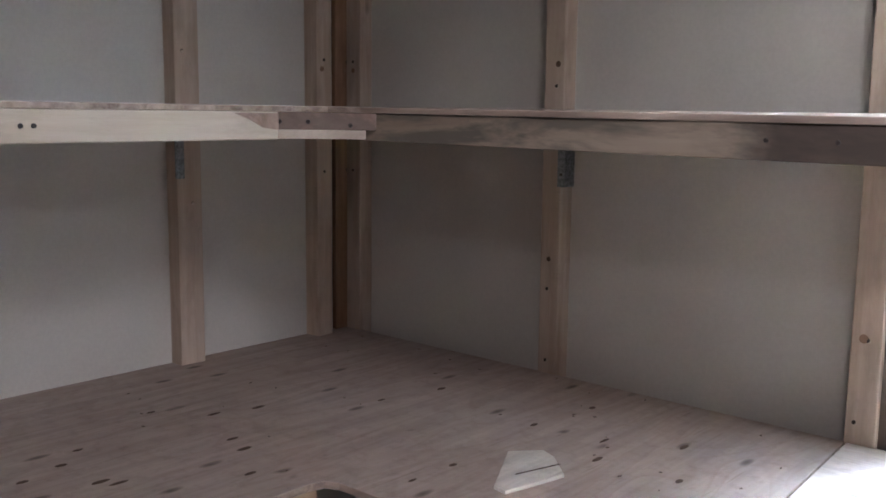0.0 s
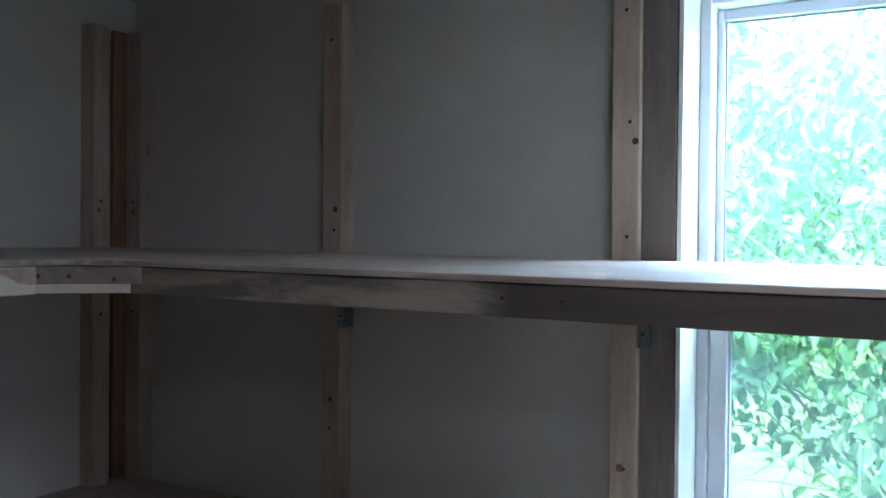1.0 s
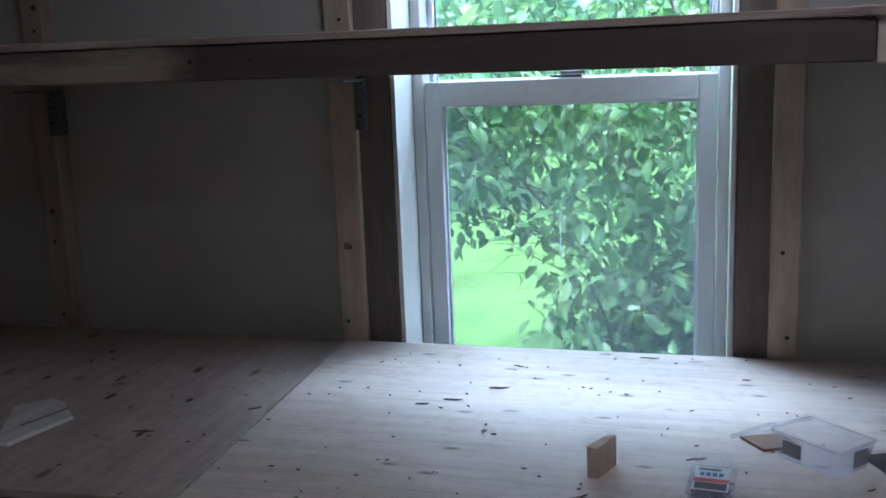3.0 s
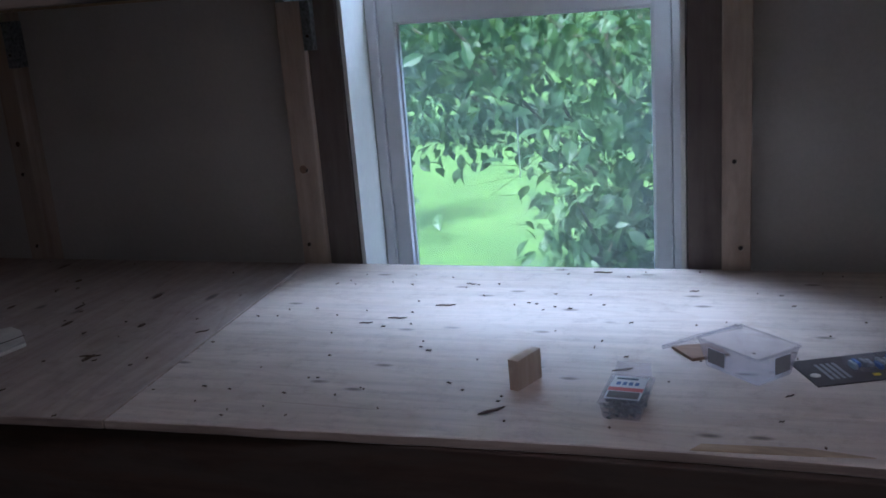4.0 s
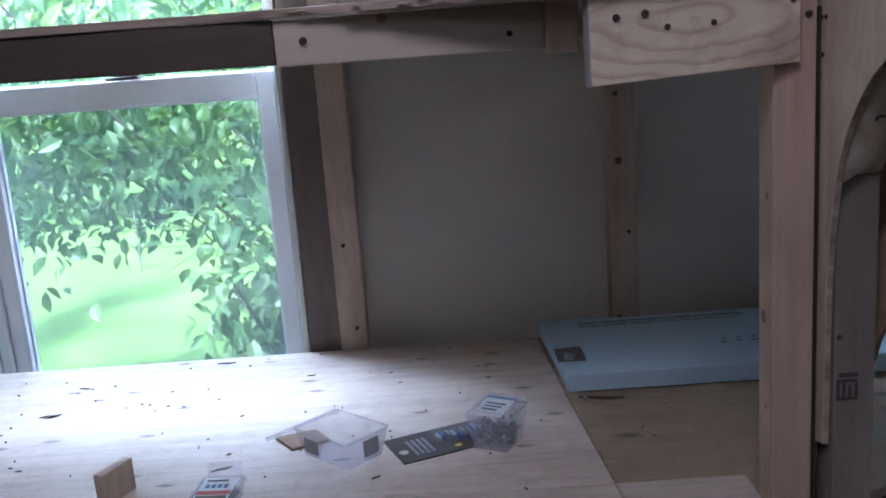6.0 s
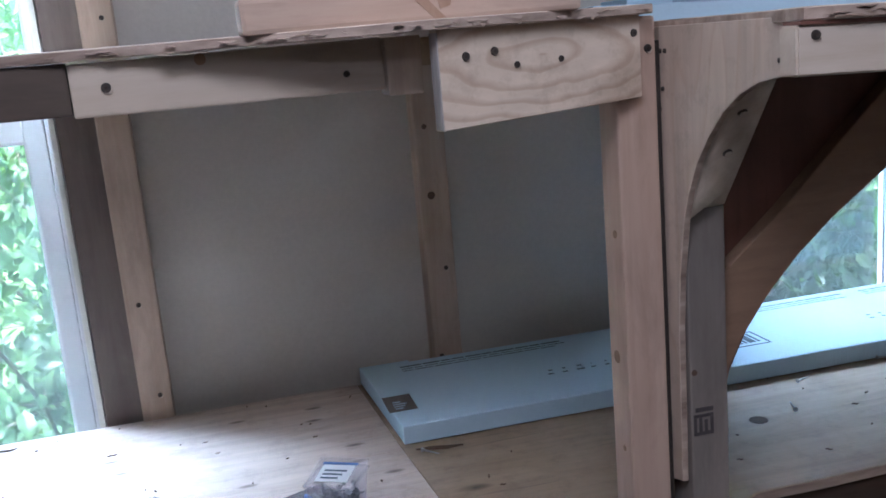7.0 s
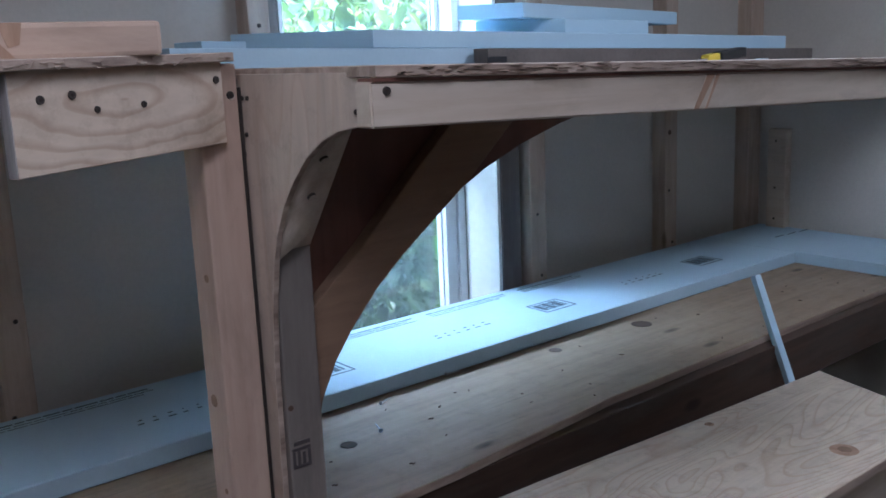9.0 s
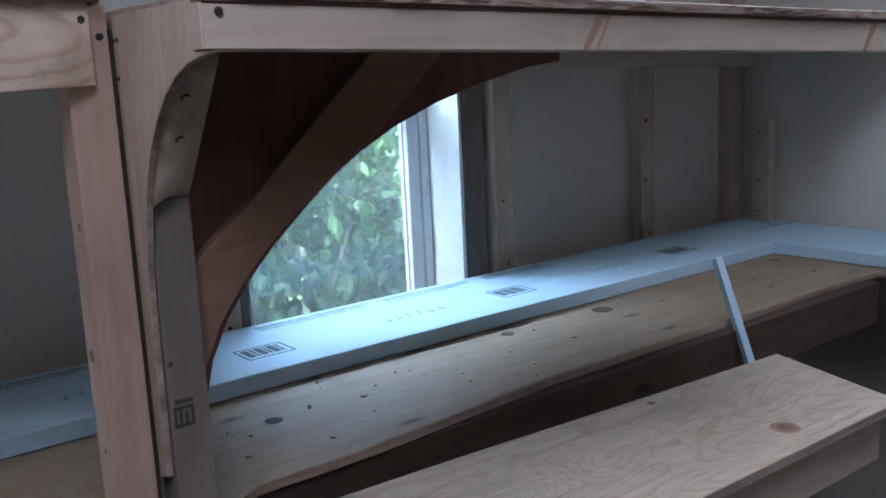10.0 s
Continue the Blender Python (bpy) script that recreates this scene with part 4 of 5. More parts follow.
ribbon(lid, "label_card", rect(-0.019, 0.019, -0.030, 0.031), 0.0022, 0.0004, PAPER, lid_turn, "pale printed label card")
ribbon(lid, "red_stripe", rect(-0.019, 0.019, -0.010, -0.001), 0.0029, 0.0003, RED, lid_turn, "red stripe")
ribbon(lid, "grey_bar", rect(-0.017, 0.017, -0.028, -0.012), 0.0029, 0.0003, GREYBOARD, lid_turn, "dark grey print block")
for k in range(4):
    ribbon(lid, "text_bar", rect(-0.013 + 0.0068 * k, -0.0085 + 0.0068 * k, 0.006, 0.014), 0.0029, 0.0003, BLUE, lid_turn, "dark blue illegible lettering as bars")
ribbon(lid, "text_bar", rect(-0.015, 0.009, 0.021, 0.025), 0.0029, 0.0003, INK, lid_turn, "dark illegible lettering as a bar")
hang = m @ pose(0, 0.037, 0.021, 55, 0, 0)
part("hang_tab", plate([(-0.021, 0), (0.021, 0), (0.019, 0.016), (-0.019, 0.016)], (0, 0.0008), "Z", turn=hang), CLEAR, sb, "clear hang tab")

# empty clear box, its lid folded back beside it
m = pose(0.743, 1.2545, DECK, 0, 0, -43)
eb = thing("empty_box", (0.742, 1.262, DECK), "empty open clear plastic box with its lid folded back", "plastic box")
t1 = tray(eb, 0.078, 0.052, 0.037, 0.007, 0.0013, m)
for lo, hi in (((-0.030, -0.0335, 0.010), (-0.004, -0.0328, 0.028)), ((0.0475, -0.008, 0.012), (0.0482, 0.016, 0.032))):
    part("label_patch", box(lo, hi, turn=m), GREYPRINT, t1, "small grey printed patch")
lm = m @ pose(-0.046, 0.003, 0.034, 0, 24, 180)
lidb = part("lid", plate(rect(0.0, 0.07, -0.034, 0.034), (0, 0.0012), "Z", turn=lm), CLEAR, eb, "clear folded-back lid")
for lo, hi in (((0.0, -0.0355, -0.004), (0.07, -0.0342, 0.0012)), ((0.0, 0.0342, -0.004), (0.07, 0.0355, 0.0012)), ((0.0702, -0.0355, -0.004), (0.0715, 0.0355, 0.0012))):
    part("rim", box(lo, hi, turn=lm), CLEAR, lidb)
part("scrap", plate([(-0.058, -0.02), (-0.012, -0.03), (0.004, 0.016), (-0.034, 0.026)], (0.0003, 0.004), "Z", turn=m @ Matrix.Translation((-0.048, 0.0, 0))), BRACE_X, eb, "brown wood scrap under the lid")

# blister card
m = pose(0.8716, 1.2774, DECK, 0, 0, 23)
bc = thing("blister_card", (0.868, 1.262, DECK), "dark blister card with blue-tinted clear blister on the deck", "packaging")
ribbon(bc, "card", [(-0.074, -0.037), (0.07, -0.037), (0.07, 0.037), (-0.074, 0.037)], 0.0004, 0.0012, CARD, m, "dark brown backing card")
part("blister", box((-0.02, -0.016, 0.002), (0.052, 0.018, 0.012), 0.003, turn=m), CLEAR, bc, "clear blister")
rb = random.Random(17)
for k in range(9):
    u, v = -0.014 + 0.0068 * k, rb.uniform(-0.007, 0.007)
    part("bit", box((u - 0.0026, v - 0.0085, 0.0026), (u + 0.0022, v + 0.0075, 0.0075 + 0.002 * rb.random()), 0.0012, turn=m), BLUE if k % 3 == 1 else STEEL, bc, "blue sleeved bit" if k % 3 == 1 else "steel bit")
for k in range(4):
    ribbon(bc, "print_bar", rect(-0.052 + 0.007 * k, -0.048 + 0.007 * k, -0.024, 0.02), 0.0018, 0.0003, GREYPRINT, m, "grey printed bar")
part("hang_hole", disc(m @ Vector((-0.063, -0.008, 0.0018)), 0.006, (0, 0, 1), 0.0004), SCRAP, bc, "pale deck seen through the hang hole")
ribbon(bc, "print_bar", rect(-0.002, 0.006, -0.026, -0.02), 0.0018, 0.0003, YELLOW, m, "yellow print mark")

# half-full standing box
m = pose(0.931, 1.257, DECK, 0, 0, -29)
hb2 = thing("screw_box", (0.928, 1.262, DECK), "clear box half full of screws with a printed lid", "screw box", "screw boxes")
tray(hb2, 0.042, 0.044, 0.046, 0.005, 0.0012, m)
heap(hb2, 0.036, 0.036, 0.026, 150, m, 9, "grey steel screws")
l2 = m @ pose(0, 0, 0.0475, 8, 0, 0)
lid = ribbon(hb2, "lid", rect(-0.0285, 0.0285, -0.0285, 0.0285), 0, 0.0015, CLEAR, l2, "clear lid")
ribbon(lid, "label_card", rect(-0.019, 0.018, -0.018, 0.014), 0.002, 0.0004, PAPER, l2, "white printed label")
ribbon(lid, "text_bar", rect(-0.021, 0.02, 0.0145, 0.019), 0.002, 0.0004, BLUE, l2, "dark blue printed bar")
for k in range(3):
    ribbon(lid, "text_bar", rect(-0.014, 0.006 + 0.003 * k, -0.013 + 0.007 * k, -0.010 + 0.007 * k), 0.0026, 0.0002, INK, l2, "dark illegible lettering as a bar")

# blue foam along the wall and its print
fo = thing("foam_strip", (2.0, 1.53, DECK), "long blue insulation foam strip lying along the wall", "foam board", "blue foam boards")
part("board", plate([(1.036, 1.403), (2.783, 1.395), (2.783, 1.6465), (1.10, 1.6465), (1.098, 1.655), (1.022, 1.655)], (DECK + 0.0004, DECK + 0.026), "Z", 0.0012), FOAM, fo)
fe = thing("foam_strip", (2.95, 0.8, DECK), "blue insulation foam strip along the side wall", "foam board", "blue foam boards")
part("board", box((2.7845, -0.12, DECK + 0.0004), (X1 - 0.002, 1.6465, DECK + 0.026), 0.0012), FOAM, fe)
FT = DECK + 0.0262


for k in range(3):
    part("print_line", box((2.90 + 0.05 * k, 1.515 - 0.004 * k, FT), (2.94 + 0.05 * k, 1.519 - 0.004 * k, FT + 0.0003)), INK, fe, "short dark printed line")


def filled_block(x, y, w, d):
    """A printed dark square with pale bars left open in it."""
    sq = part("code_block", box((x, y, FT), (x + w, y + d, FT + 0.0003)), GREYBOARD, fo, "dark printed square")
    for k in range(4):
        part("code_bar", box((x + 0.010, y + 0.008 + 0.008 * k, FT + 0.0004), (x + w * (0.55 + 0.1 * (k % 3)), y + 0.0105 + 0.008 * k, FT + 0.0006)), FOAM, sq)


def code_block(x, y, w, d):
    """A printed square of bars."""
    frame_bar = part("code_frame", box((x, y, FT), (x + w, y + 0.003, FT + 0.0003)), INK, fo, "printed block of bars")
    for lo, hi in (((x, y + d - 0.003), (x + w, y + d)), ((x, y + 0.0032), (x + 0.003, y + d - 0.0032)), ((x + w - 0.003, y + 0.0032), (x + w, y + d - 0.0032))):
        part("code_bar", box((*lo, FT), (*hi, FT + 0.0003)), INK, frame_bar)
    for k in range(9):
        u = x + 0.008 + k * (w - 0.016) / 9
        part("code_bar", box((u, y + 0.012, FT), (u + (0.004 if k % 3 else 0.0065), y + d - 0.008, FT + 0.0003)), INK, frame_bar)


filled_block(1.029, 1.454, 0.039, 0.058)
for x, y in ((1.53, 1.466), (2.043, 1.466), (2.535, 1.474)):
    code_block(x, y, 0.08, 0.058)
rnd = random.Random(21)
for x0, span in ((1.08, 0.24), (1.62, 0.2), (1.88, 0.17), (2.12, 0.16)):
    for row in range(3):
        x = x0
        while x < x0 + span:
            w = rnd.uniform(0.012, 0.035)
            part("print_line", box((x, 1.605 + row * 0.009, FT), (x + w, 1.607 + row * 0.009 + 0.002 * (row == 2), FT + 0.0003)), INK, fo)
            x += w + 0.003
for x0 in (1.268, 1.80, 2.30):
    for row in range(2):
        for k in range(6):
            part("print_mark", box((x0 + k * 0.022 + row * 0.005, 1.492 + row * 0.014, FT), (x0 + k * 0.022 + rnd.uniform(0.006, 0.013), 1.4955 + row * 0.014, FT + 0.0003)), INK, fo)

top, low_end = Vector((2.279, 1.184, 0.897)), Vector((2.2385, 1.056, 0.655))
axis = (low_end - top).normalized()
stick = thing("foam_offcut", tuple(low_end), "thin blue foam offcut leaning in the gap beside the deck", "foam offcut")
part("strip", box((-0.0068, -0.006, 0), (0.0068, 0.006, (low_end - top).length), 0.0006, turn=Matrix.Translation(low_end) @ (-axis).to_track_quat("Z", "Y").to_matrix().to_4x4()), FOAM, stick)

# low bench with a plywood top in front of the second deck
bench = thing("low_bench", (1.75, 0.92, FLOOR), "low bench with a bold-grained plywood top", "bench")
edged(part("bench_top", plate([(1.33, 1.072), (1.6, 1.058), (1.85, 1.04), (2.203, 1.018), (2.132, 0.79), (1.33, 0.80)], (0.766, 0.78), "Z", 0.0012), PLY_BOLD, bench, "bold-grained plywood top with knots"), PLY_EDGE, "Z")
for lo, hi, mt in (((1.34, 0.805, 0.70), (2.11, 0.823, 0.7655), PALE_X), ((1.35, 1.015, 0.70), (2.12, 1.033, 0.7655), PINE_X), ((1.342, 0.824, 0.70), (1.36, 1.0145, 0.7655), PINE_Y), ((2.092, 0.8245, 0.70), (2.11, 1.0145, 0.7655), PINE_Y)):
    part("apron", box(lo, hi, 0.0015), mt, bench)
for x in (1.365, 1.80):
    for y in (0.828, 0.974):
        part("leg", box((x, y, FLOOR), (x + 0.038, y + 0.038, 0.699), 0.002), PINE_Z, bench)
for x, y, r in ((1.945, 0.842, 0.019), (1.897, 1.014, 0.007)):
    kn0 = part("knot", disc((x, y, 0.7801), r, (0, 0, 1), 0.0006, 18), STREAK_WOOD, bench, "brown knot in the veneer")
    part("knot_heart", disc((x + 0.001, y, 0.7805), r * 0.5, (0, 0, 1), 0.0006, 12), BRACE_X, kn0, "dark heart of the knot")
ledge = part("ledge", box((1.4, 1.036, 0.64), (2.3, 1.125, 0.6545), 0.0015), PINE_X, bench, "rough ledge behind the bench")

# ---------------------------------------------------------------- things on the shelves
blk2 = thing("lumber_offcut", (1.0, 1.03, SL), "pink fir lumber offcut lying on the shelf edge", "lumber")
part("body", box((0.876, 1.004, SL + 0.0045), (1.141, 1.044, SL + 0.031), 0.004, wobble=0.0006), PINK_X, blk2)
for o in ([(0.997, 0.0305), (1.007, 0.0305), (1.030, 0.006), (1.021, 0.006)], [(1.020, 0.0305), (1.037, 0.0305), (1.034, 0.015), (1.026, 0.013)]):
    part("knot_streak", plate([(x, SL + z) for x, z in o], (1.0033, 1.0042), "Y"), STREAK_WOOD, blk2, "forked brown knot streak")


def on_shelf(outline, level, thick, label):
    """A foam board at a level above the second shelf, following its slope."""
    ob = thing("foam_board", (*outline[0], zr(outline[0][0]) + level), label, "foam board", "blue foam boards")
    bm = plate(outline, (level, level + thick), "Z", 0.001)
    for v in bm.verts:
        v.co.z += zr(v.co.x) + 0.0003
    part("board", bm, FOAM, ob)
    return ob


on_shelf([(1.315, 1.38), (2.74, 1.395), (2.74, 1.63), (1.32, 1.63)], 0.0005, 0.026, "blue foam board lying on the long shelf")
on_shelf([(1.44, 1.55), (1.51, 1.55), (1.51, 1.64), (1.44, 1.64)], 0.027, 0.014, "thin blue foam piece on the foam board")
on_shelf([(1.628, 1.396), (2.72, 1.40), (2.76, 1.625), (1.515, 1.605)], 0.027, 0.026, "blue foam board stacked near the window")
on_shelf([(2.075, 1.442), (2.284, 1.425), (2.30, 1.56), (1.98, 1.57)], 0.0535, 0.025, "short blue foam piece in a stack")
on_shelf([(1.98, 1.45), (2.50, 1.52), (2.47, 1.62), (1.93, 1.56)], 0.079, 0.025, "short blue foam piece on top of the stack")
gb = thing("grey_board", (2.26, 1.35, zr(2.26)), "flat grey-brown board lying before the blue foam", "board")
bm = plate([(1.801, 1.345), (2.715, 1.335), (2.715, 1.374), (1.80, 1.376)], (0.0005, 0.0255), "Z", 0.001)
for v in bm.verts:
    v.co.z += zr(v.co.x) + 0.0003
part("board", bm, GREYBOARD, gb)
part("notch", box((1.799, 1.3432, zr(1.82) + 0.002), (1.838, 1.3448, zr(1.82) + 0.0135), 0.0006), BLACK, gb, "black slot in the board's end")
kx = 2.325
kn = thing("utility_knife", (kx, 1.30, zr(kx)), "yellow and black utility knife lying on the shelf", "knife")
kt = pose(kx, 1.30, zr(kx) + 0.0008, 0, -4, 4)
part("grip", box((-0.005, -0.011, 0), (0.085, 0.011, 0.018), 0.004, turn=kt), BLACK, kn, "black grip")
part("nose", box((-0.045, -0.009, 0.001), (-0.0055, 0.009, 0.0165), 0.004, turn=kt), YELLOW, kn, "yellow nose")
part("blade_guard", box((-0.062, -0.006, 0.004), (-0.0455, 0.006, 0.010), 0.001, turn=kt), STEEL, kn, "bright steel tip")
chip = thing("foam_chip", (2.465, 1.30, zr(2.465)), "small pale foam chip beside the knife", "foam offcut")
part("sliver", box((2.45, 1.294, zr(2.465) + 0.0003), (2.482, 1.304, zr(2.465) + 0.0055), 0.001, wobble=0.0008), FOAM, chip)

# ---------------------------------------------------------------- splinters and dust on the decks


def splinter_into(bm, at, length, width, yaw, z):
    n, made = 3, []
    for i in range(n + 1):
        u = i / n - 0.5
        w = width * (1 - (2 * u) ** 2 * 0.8)
        for s in (-1, 1):
            made.append(bm.verts.new(pose(at[0], at[1], z, 0, 0, yaw) @ Vector((u * length, s * w / 2 + 0.08 * length * u * u, 0.0006 + 0.0008 * (i % 2)))))
    for i in range(n):
        bm.faces.new(made[2 * i:2 * i + 2] + made[2 * i + 2:2 * i + 4][::-1])
    ext = bmesh.ops.extrude_face_region(bm, geom=[f for f in bm.faces if all(v in made for v in f.verts)])["geom"]
    bmesh.ops.translate(bm, vec=(0, 0, 0.0011), verts=[g for g in ext if isinstance(g, bmesh.types.BMVert)])


rs = random.Random(31)
for x, y, ln, yaw in ((0.31, 1.446, 0.03, 10), (0.32, 1.551, 0.018, -15), (0.472, 1.102, 0.034, 42), (0.60, 1.235, 0.026, 24), (0.215, 1.36, 0.02, 12), (0.255, 1.385, 0.028, 5), (1.075, 1.375, 0.06, -12), (-0.134, 1.19, 0.032, 12), (0.52, 1.625, 0.03, 0), (-0.02, 1.30, 0.02, 40)):
    sp = thing("wood_splinter", (x, y, DECK), "dark thin wood splinter lying on the deck", "splinter", "splinters")
    bm = bmesh.new()
    splinter_into(bm, (x, y), ln, ln * 0.16, yaw, DECK)
    part("sliver", bm, SPLINTER, sp)
bm = bmesh.new()
for _ in range(100):
    x, y = rs.uniform(0.02, 1.02), 1.03 + 0.61 * rs.random()
    splinter_into(bm, (x, y), rs.uniform(0.002, 0.007) * (1 + (rs.random() > 0.9)), rs.uniform(0.0012, 0.003), rs.gauss(0, 40), DECK)
for _ in range(45):
    x, y = rs.uniform(-1.1, -0.02), 0.85 + 0.78 * rs.random()
    splinter_into(bm, (x, y), rs.uniform(0.002, 0.008), rs.uniform(0.001, 0.003), rs.gauss(60, 30), DECK)
for _ in range(40):
    splinter_into(bm, (rs.uniform(1.08, 2.7), rs.uniform(1.16, 1.4)), rs.uniform(0.002, 0.008), rs.uniform(0.001, 0.0025), rs.gauss(0, 50), DECK - 0.001)
tagged(link("sawdust_chips", bm, SPLINTER), "scattered dark wood chips on the decks", "wood chips", kind="stuff")
for x, y, a, n in ((1.60, 1.375, 20, 0), (1.75, 1.395, -10, 1), (1.53, 1.30, 70, 2), (1.062, 1.365, -50, 3)):
    sc = thing("loose_screw", (x, y, DECK), "loose steel screw lying on the deck", "screw", "loose screws")
    m = pose(x, y, DECK + 0.0022, 0, 90, a)
    bm = bmesh.new()
    bmesh.ops.create_cone(bm, cap_ends=True, segments=8, radius1=0.0016, radius2=0.0006, depth=0.024, matrix=m)
    part("shank", bm, STEEL, sc)
    bm = bmesh.new()
    bmesh.ops.create_cone(bm, cap_ends=True, segments=10, radius1=0.0032, radius2=0.0014, depth=0.003, matrix=m @ Matrix.Translation((0, 0, -0.0132)))
    part("head", bm, STEEL, sc)
for x, y, r in ((1.47, 1.284, 0.012), (2.171, 1.35, 0.02), (1.95, 1.36, 0.012)):
    part("knot", disc((x, y, DECK - 0.0008), r, (0, 0, 1), 0.0008, 18), BROWN_X, deck, "brown knot in the veneer")
# open knots and plugs in the corner sheet, long with the grain
rk = random.Random(61)
for x, y in ((-0.741, 0.987), (-0.691, 0.974), (-0.866, 1.039), (-0.842, 1.115), (-0.869, 0.795), (-0.827, 0.748), (-0.806, 0.681), (-0.729, 0.756), (-0.707, 0.771),
             (-0.951, 0.971), (-0.603, 0.918), (-0.685, 1.422), (-0.434, 1.374), (-0.306, 1.389), (-0.269, 1.311), (-0.413, 1.521), (-0.198, 1.449), (-0.137, 1.317),
             (-0.413, 1.143), (-0.416, 1.059), (-0.716, 1.294), (-0.134, 1.186)):
    w, ln = rk.uniform(0.003, 0.0055), rk.uniform(0.008, 0.016)
    part("knot", plate([(x + w * math.cos(a), y + ln * math.sin(a) * rk.uniform(0.8, 1.1)) for a in [k * 0.6283 for k in range(10)]], (DECK - 0.0004, DECK + 0.0004), "Z"), SPLINTER, deck, "dark open knot in the veneer")
# torn veneer at the front edge of the middle sheet
torn = part("torn_veneer", plate([(0.69, 1.045), (0.80, 1.05), (0.86, 1.056), (0.80, 1.066), (0.70, 1.06)], (DECK + 0.0002, DECK + 0.0009), "Z"), PINE_X, deck, "torn brown veneer patch")

# ---------------------------------------------------------------- outdoors
GROUND = -0.55
bm = bmesh.new()
bmesh.ops.create_grid(bm, x_segments=60, y_segments=60, size=1.0)
for v in bm.verts:
    v.co = Vector((v.co.x * abs(v.co.x) * 400, v.co.y * abs(v.co.y) * 400, 0))
    v.co.z = GROUND + 0.05 * noise.noise(v.co * 0.3)
ground = tagged(link("ground", bm, LAWN, smooth=True), "sunlit mown lawn behind the shrubs", "lawn", kind="structure")


def leaf_into(verts, faces, at, turn, size):
    """One pointed leaf, folded along its midrib."""
    k = len(verts)
    for u, w, h in ((0, 0, 0), (0.28, -0.22, 0.05), (0.28, 0.22, 0.05), (0.62, -0.24, 0.03), (0.62, 0.24, 0.03), (1.0, 0, -0.16), (0.3, 0, 0), (0.63, 0, -0.03)):
        verts.append(at + turn @ Vector((u * size, w * size, h * size)))
    for f in ((0, 6, 1), (0, 2, 6), (1, 6, 7, 3), (6, 2, 4, 7), (3, 7, 5), (7, 4, 5)):
        faces.append(tuple(k + i for i in f))


def clearing(p):
    """The open space under the hanging boughs, through which the lawn shows."""
    x = p.x + 0.30 * (p.y - 2.75)
    lip = 0.67 - 0.17 * math.exp(-((x + 0.17) / 0.08) ** 2) - 0.10 * math.exp(-((x + 0.33) / 0.05) ** 2) + 0.03 * math.sin(31 * x)
    side = 0.13 + 0.03 * math.sin(17 * p.z)
    return p.y < 5.6 and p.z < lip - 0.20 * (p.y - 2.75) and -0.9 < x < side


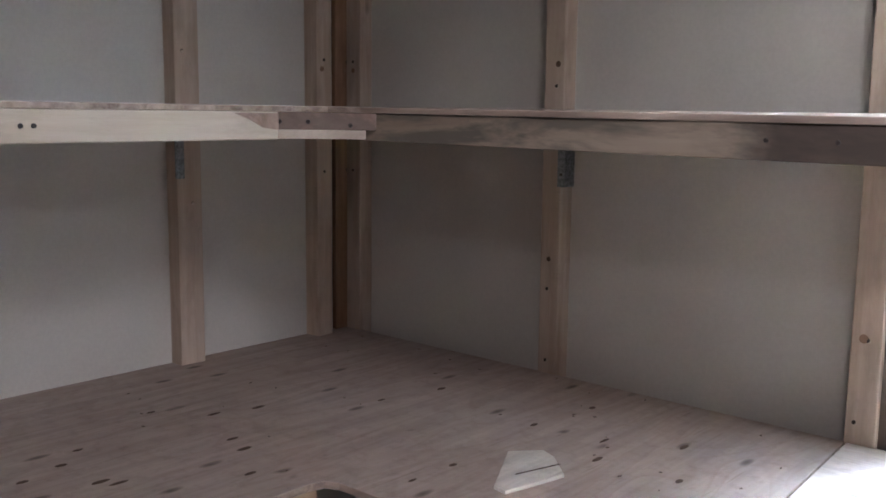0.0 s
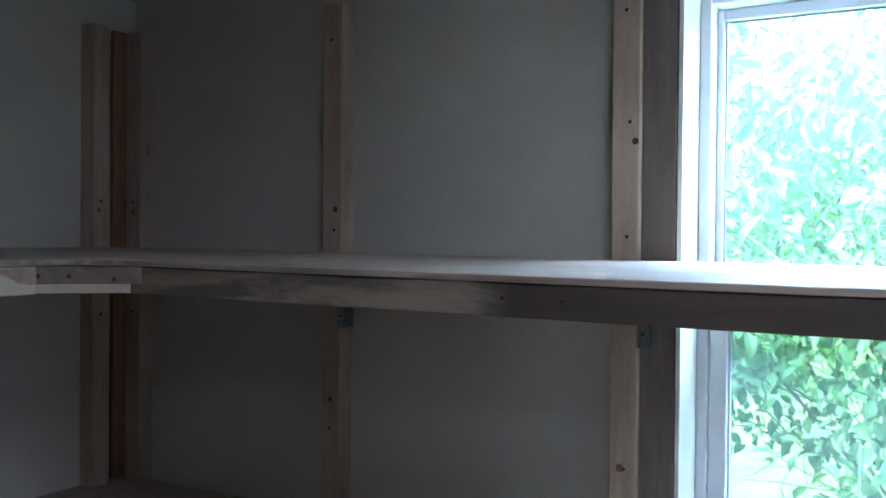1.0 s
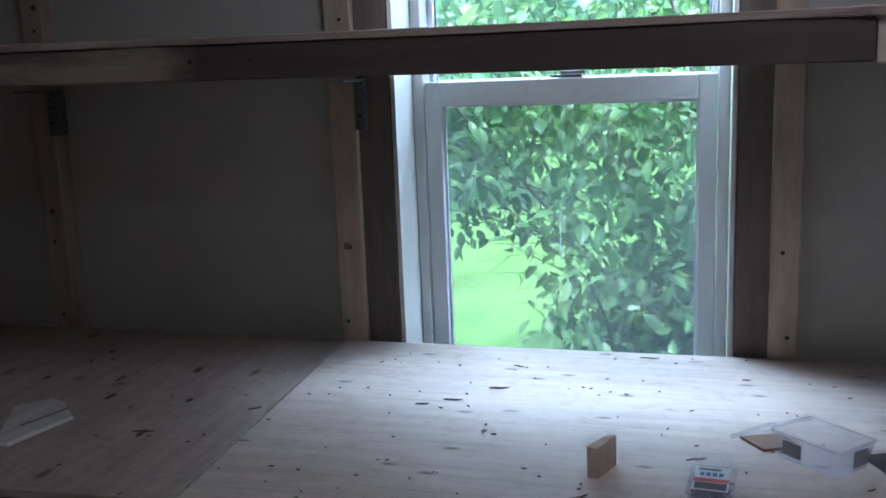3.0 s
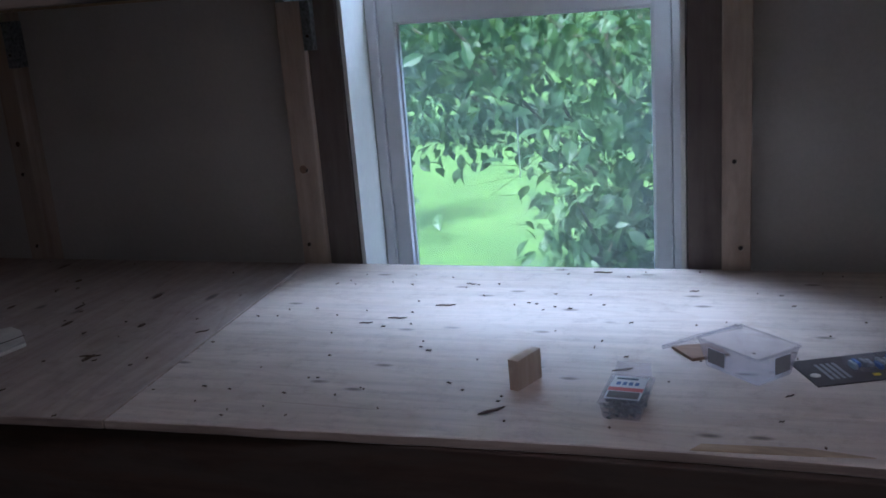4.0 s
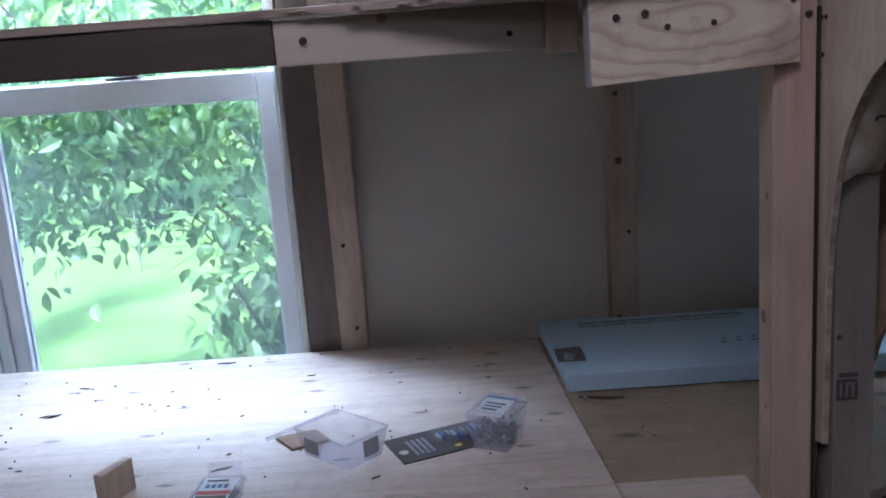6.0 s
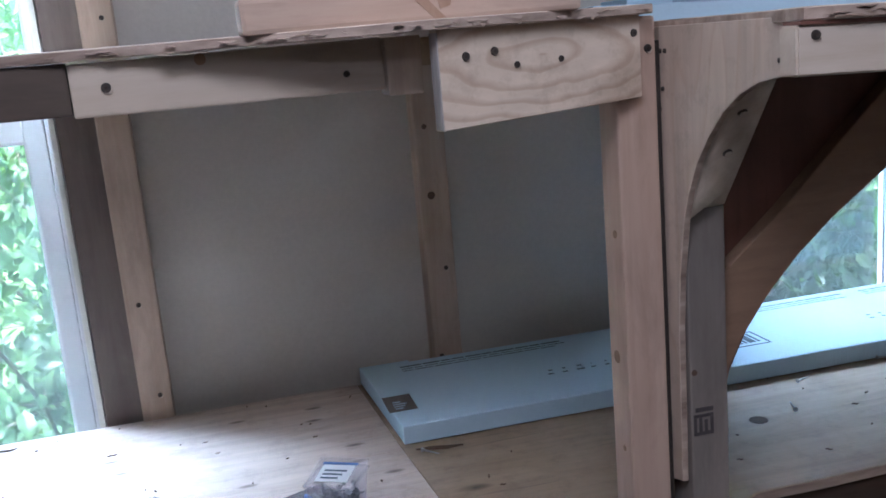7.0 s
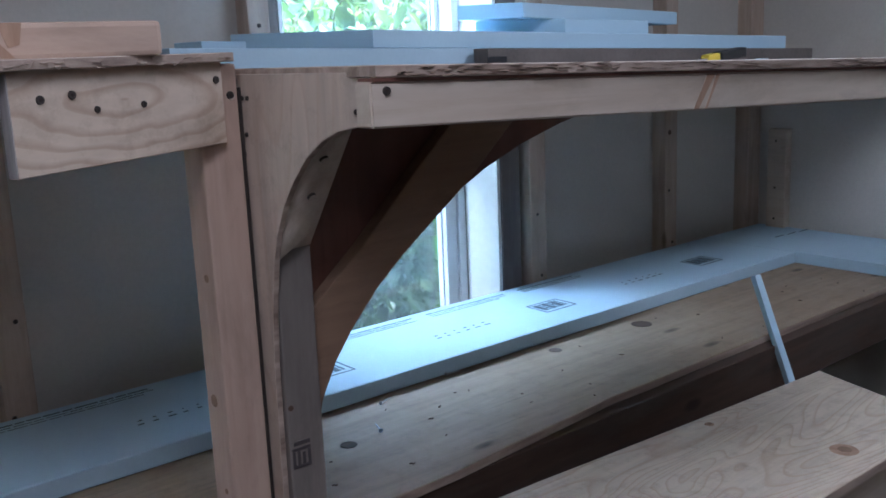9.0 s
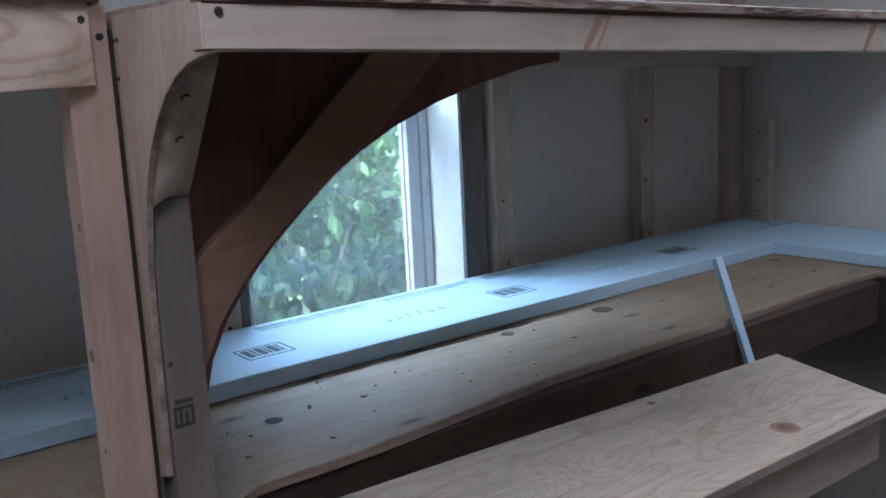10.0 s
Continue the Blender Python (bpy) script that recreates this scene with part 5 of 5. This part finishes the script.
def shrub(base, height, spread, leaves, size, label, seed, low=0.12, lean=0.0, leaf=LEAF):
    """Several thin stems that fork twice; leaves in sprays round the twigs."""
    r = random.Random(seed)
    ob = thing("shrub", base, label, "shrub", "shrubs outside the windows")
    sv, sf, tips = [], [], []

    def limb(p, d, length, radius, depth):
        n, q, last = 5, p, None
        for i in range(n + 1):
            rad = radius * (1 - 0.65 * i / n)
            side = d.orthogonal().normalized()
            up = d.cross(side)
            ring = []
            for k in range(5):
                a = k * 1.2566
                ring.append(len(sv))
                sv.append(q + rad * (math.cos(a) * side + math.sin(a) * up))
            if last:
                for k in range(5):
                    sf.append((last[k], last[(k + 1) % 5], ring[(k + 1) % 5], ring[k]))
            last = ring
            if i == n or q.y < 2.15 or clearing(q) or clearing(q - Vector((0.12, 0, 0))):
                break
            if depth and i > 0:
                for _ in range(2):
                    out = Vector((r.uniform(-1, 1), r.uniform(-1, 1), r.uniform(-0.35, 0.6))).normalized()
                    limb(q, (d * 0.35 + out).normalized(), length * r.uniform(0.3, 0.55), rad * 0.55, depth - 1)
            tips.append((q.copy(), d.copy()))
            d = (d + Vector((r.uniform(-0.25, 0.25), r.uniform(-0.25, 0.25), r.uniform(-0.1, 0.08)))).normalized()
            q = q + d * length / n
    b = Vector(base)
    for i in range(6):
        a = i * 1.047 + r.uniform(-0.3, 0.3)
        limb(b + Vector((0.1 * math.cos(a), 0.1 * math.sin(a), 0)), Vector((math.cos(a) * spread * 0.4 + lean, math.sin(a) * spread * 0.25, 1)).normalized(), height * r.uniform(0.7, 1.0), 0.012, 2)
    me = bpy.data.meshes.new("stem")
    me.from_pydata(sv, [], sf)
    me.materials.append(BARK)
    stem = new("stem", me)
    stem.parent, stem.matrix_parent_inverse = ob, base_of(ob).inverted()
    verts, faces = [], []
    for _ in range(leaves):
        p, d = tips[r.randrange(len(tips))]
        at = p + Vector((r.gauss(0, 0.13), r.gauss(0, 0.13), r.gauss(-0.02, 0.12)))
        if at.z < base[2] + low * height or at.y < 2.1:
            continue
        if clearing(at):
            continue
        turn = Euler((r.gauss(0, 0.6), r.gauss(0.6, 0.55), r.uniform(0, 6.283))).to_matrix()
        leaf_into(verts, faces, at, turn, size * r.uniform(0.6, 1.3))
    me = bpy.data.meshes.new("crown")
    me.from_pydata(verts, [], faces)
    me.materials.append(leaf)
    crown = new("crown", me)
    crown.parent, crown.matrix_parent_inverse = ob, base_of(ob).inverted()
    tagged(crown, "dense crown of pointed green leaves", kind="stuff")
    return ob


shrub((-1.75, 3.35, GROUND), 3.6, 1.5, 34000, 0.064, "tall leafy green shrub leaning towards the window", 11, 0.3, 0.42)
shrub((1.05, 3.5, GROUND), 3.2, 1.35, 24000, 0.064, "tall leafy green shrub close to the window", 12, 0.34)
shrub((0.55, 4.7, GROUND), 3.4, 1.4, 16000, 0.08, "tall leafy green shrub behind the others", 19, 0.42)
shrub((0.40, 3.15, GROUND), 1.42, 0.6, 7000, 0.066, "low leafy shrub below the window", 13)
shrub((2.4, 3.4, GROUND), 3.2, 1.2, 20000, 0.06, "tall olive-green shrub close to the far window, leaves darkened for shade", 14, leaf=SHADED_LEAF)
shrub((3.5, 3.3, GROUND), 3.2, 1.2, 20000, 0.06, "tall olive-green shrub close to the far window, leaves darkened for shade", 15, leaf=SHADED_LEAF)
shrub((5.0, 4.2, GROUND), 3.4, 1.3, 10000, 0.1, "tall olive-green shrub behind the others, leaves darkened for shade", 16, leaf=SHADED_LEAF)
shrub((-3.6, 12.0, GROUND), 3.8, 1.5, 10000, 0.13, "tall leafy green shrub across the lawn", 17, 0.3)

# far woods behind the lawn, one mass of leaf clumps
r = random.Random(77)
verts, faces = [], []
for _ in range(26000):
    x = r.uniform(-26, 34)
    y = 24 + r.uniform(0, 6) + 2 * math.sin(x * 0.5)
    top = 7.5 + 2.2 * math.sin(x * 0.37) + 1.2 * math.sin(x * 1.3)
    leaf_into(verts, faces, Vector((x, y, GROUND + top * r.random() ** 0.8)), Euler((r.gauss(0, 0.7), r.gauss(0.6, 0.5), r.uniform(0, 6.28))).to_matrix(), r.uniform(0.45, 0.9))
me = bpy.data.meshes.new("far_woods")
me.from_pydata(verts, [], faces)
me.materials.append(LEAF)
tagged(new("far_woods", me), "dense green woods beyond the lawn", "woods", kind="stuff")
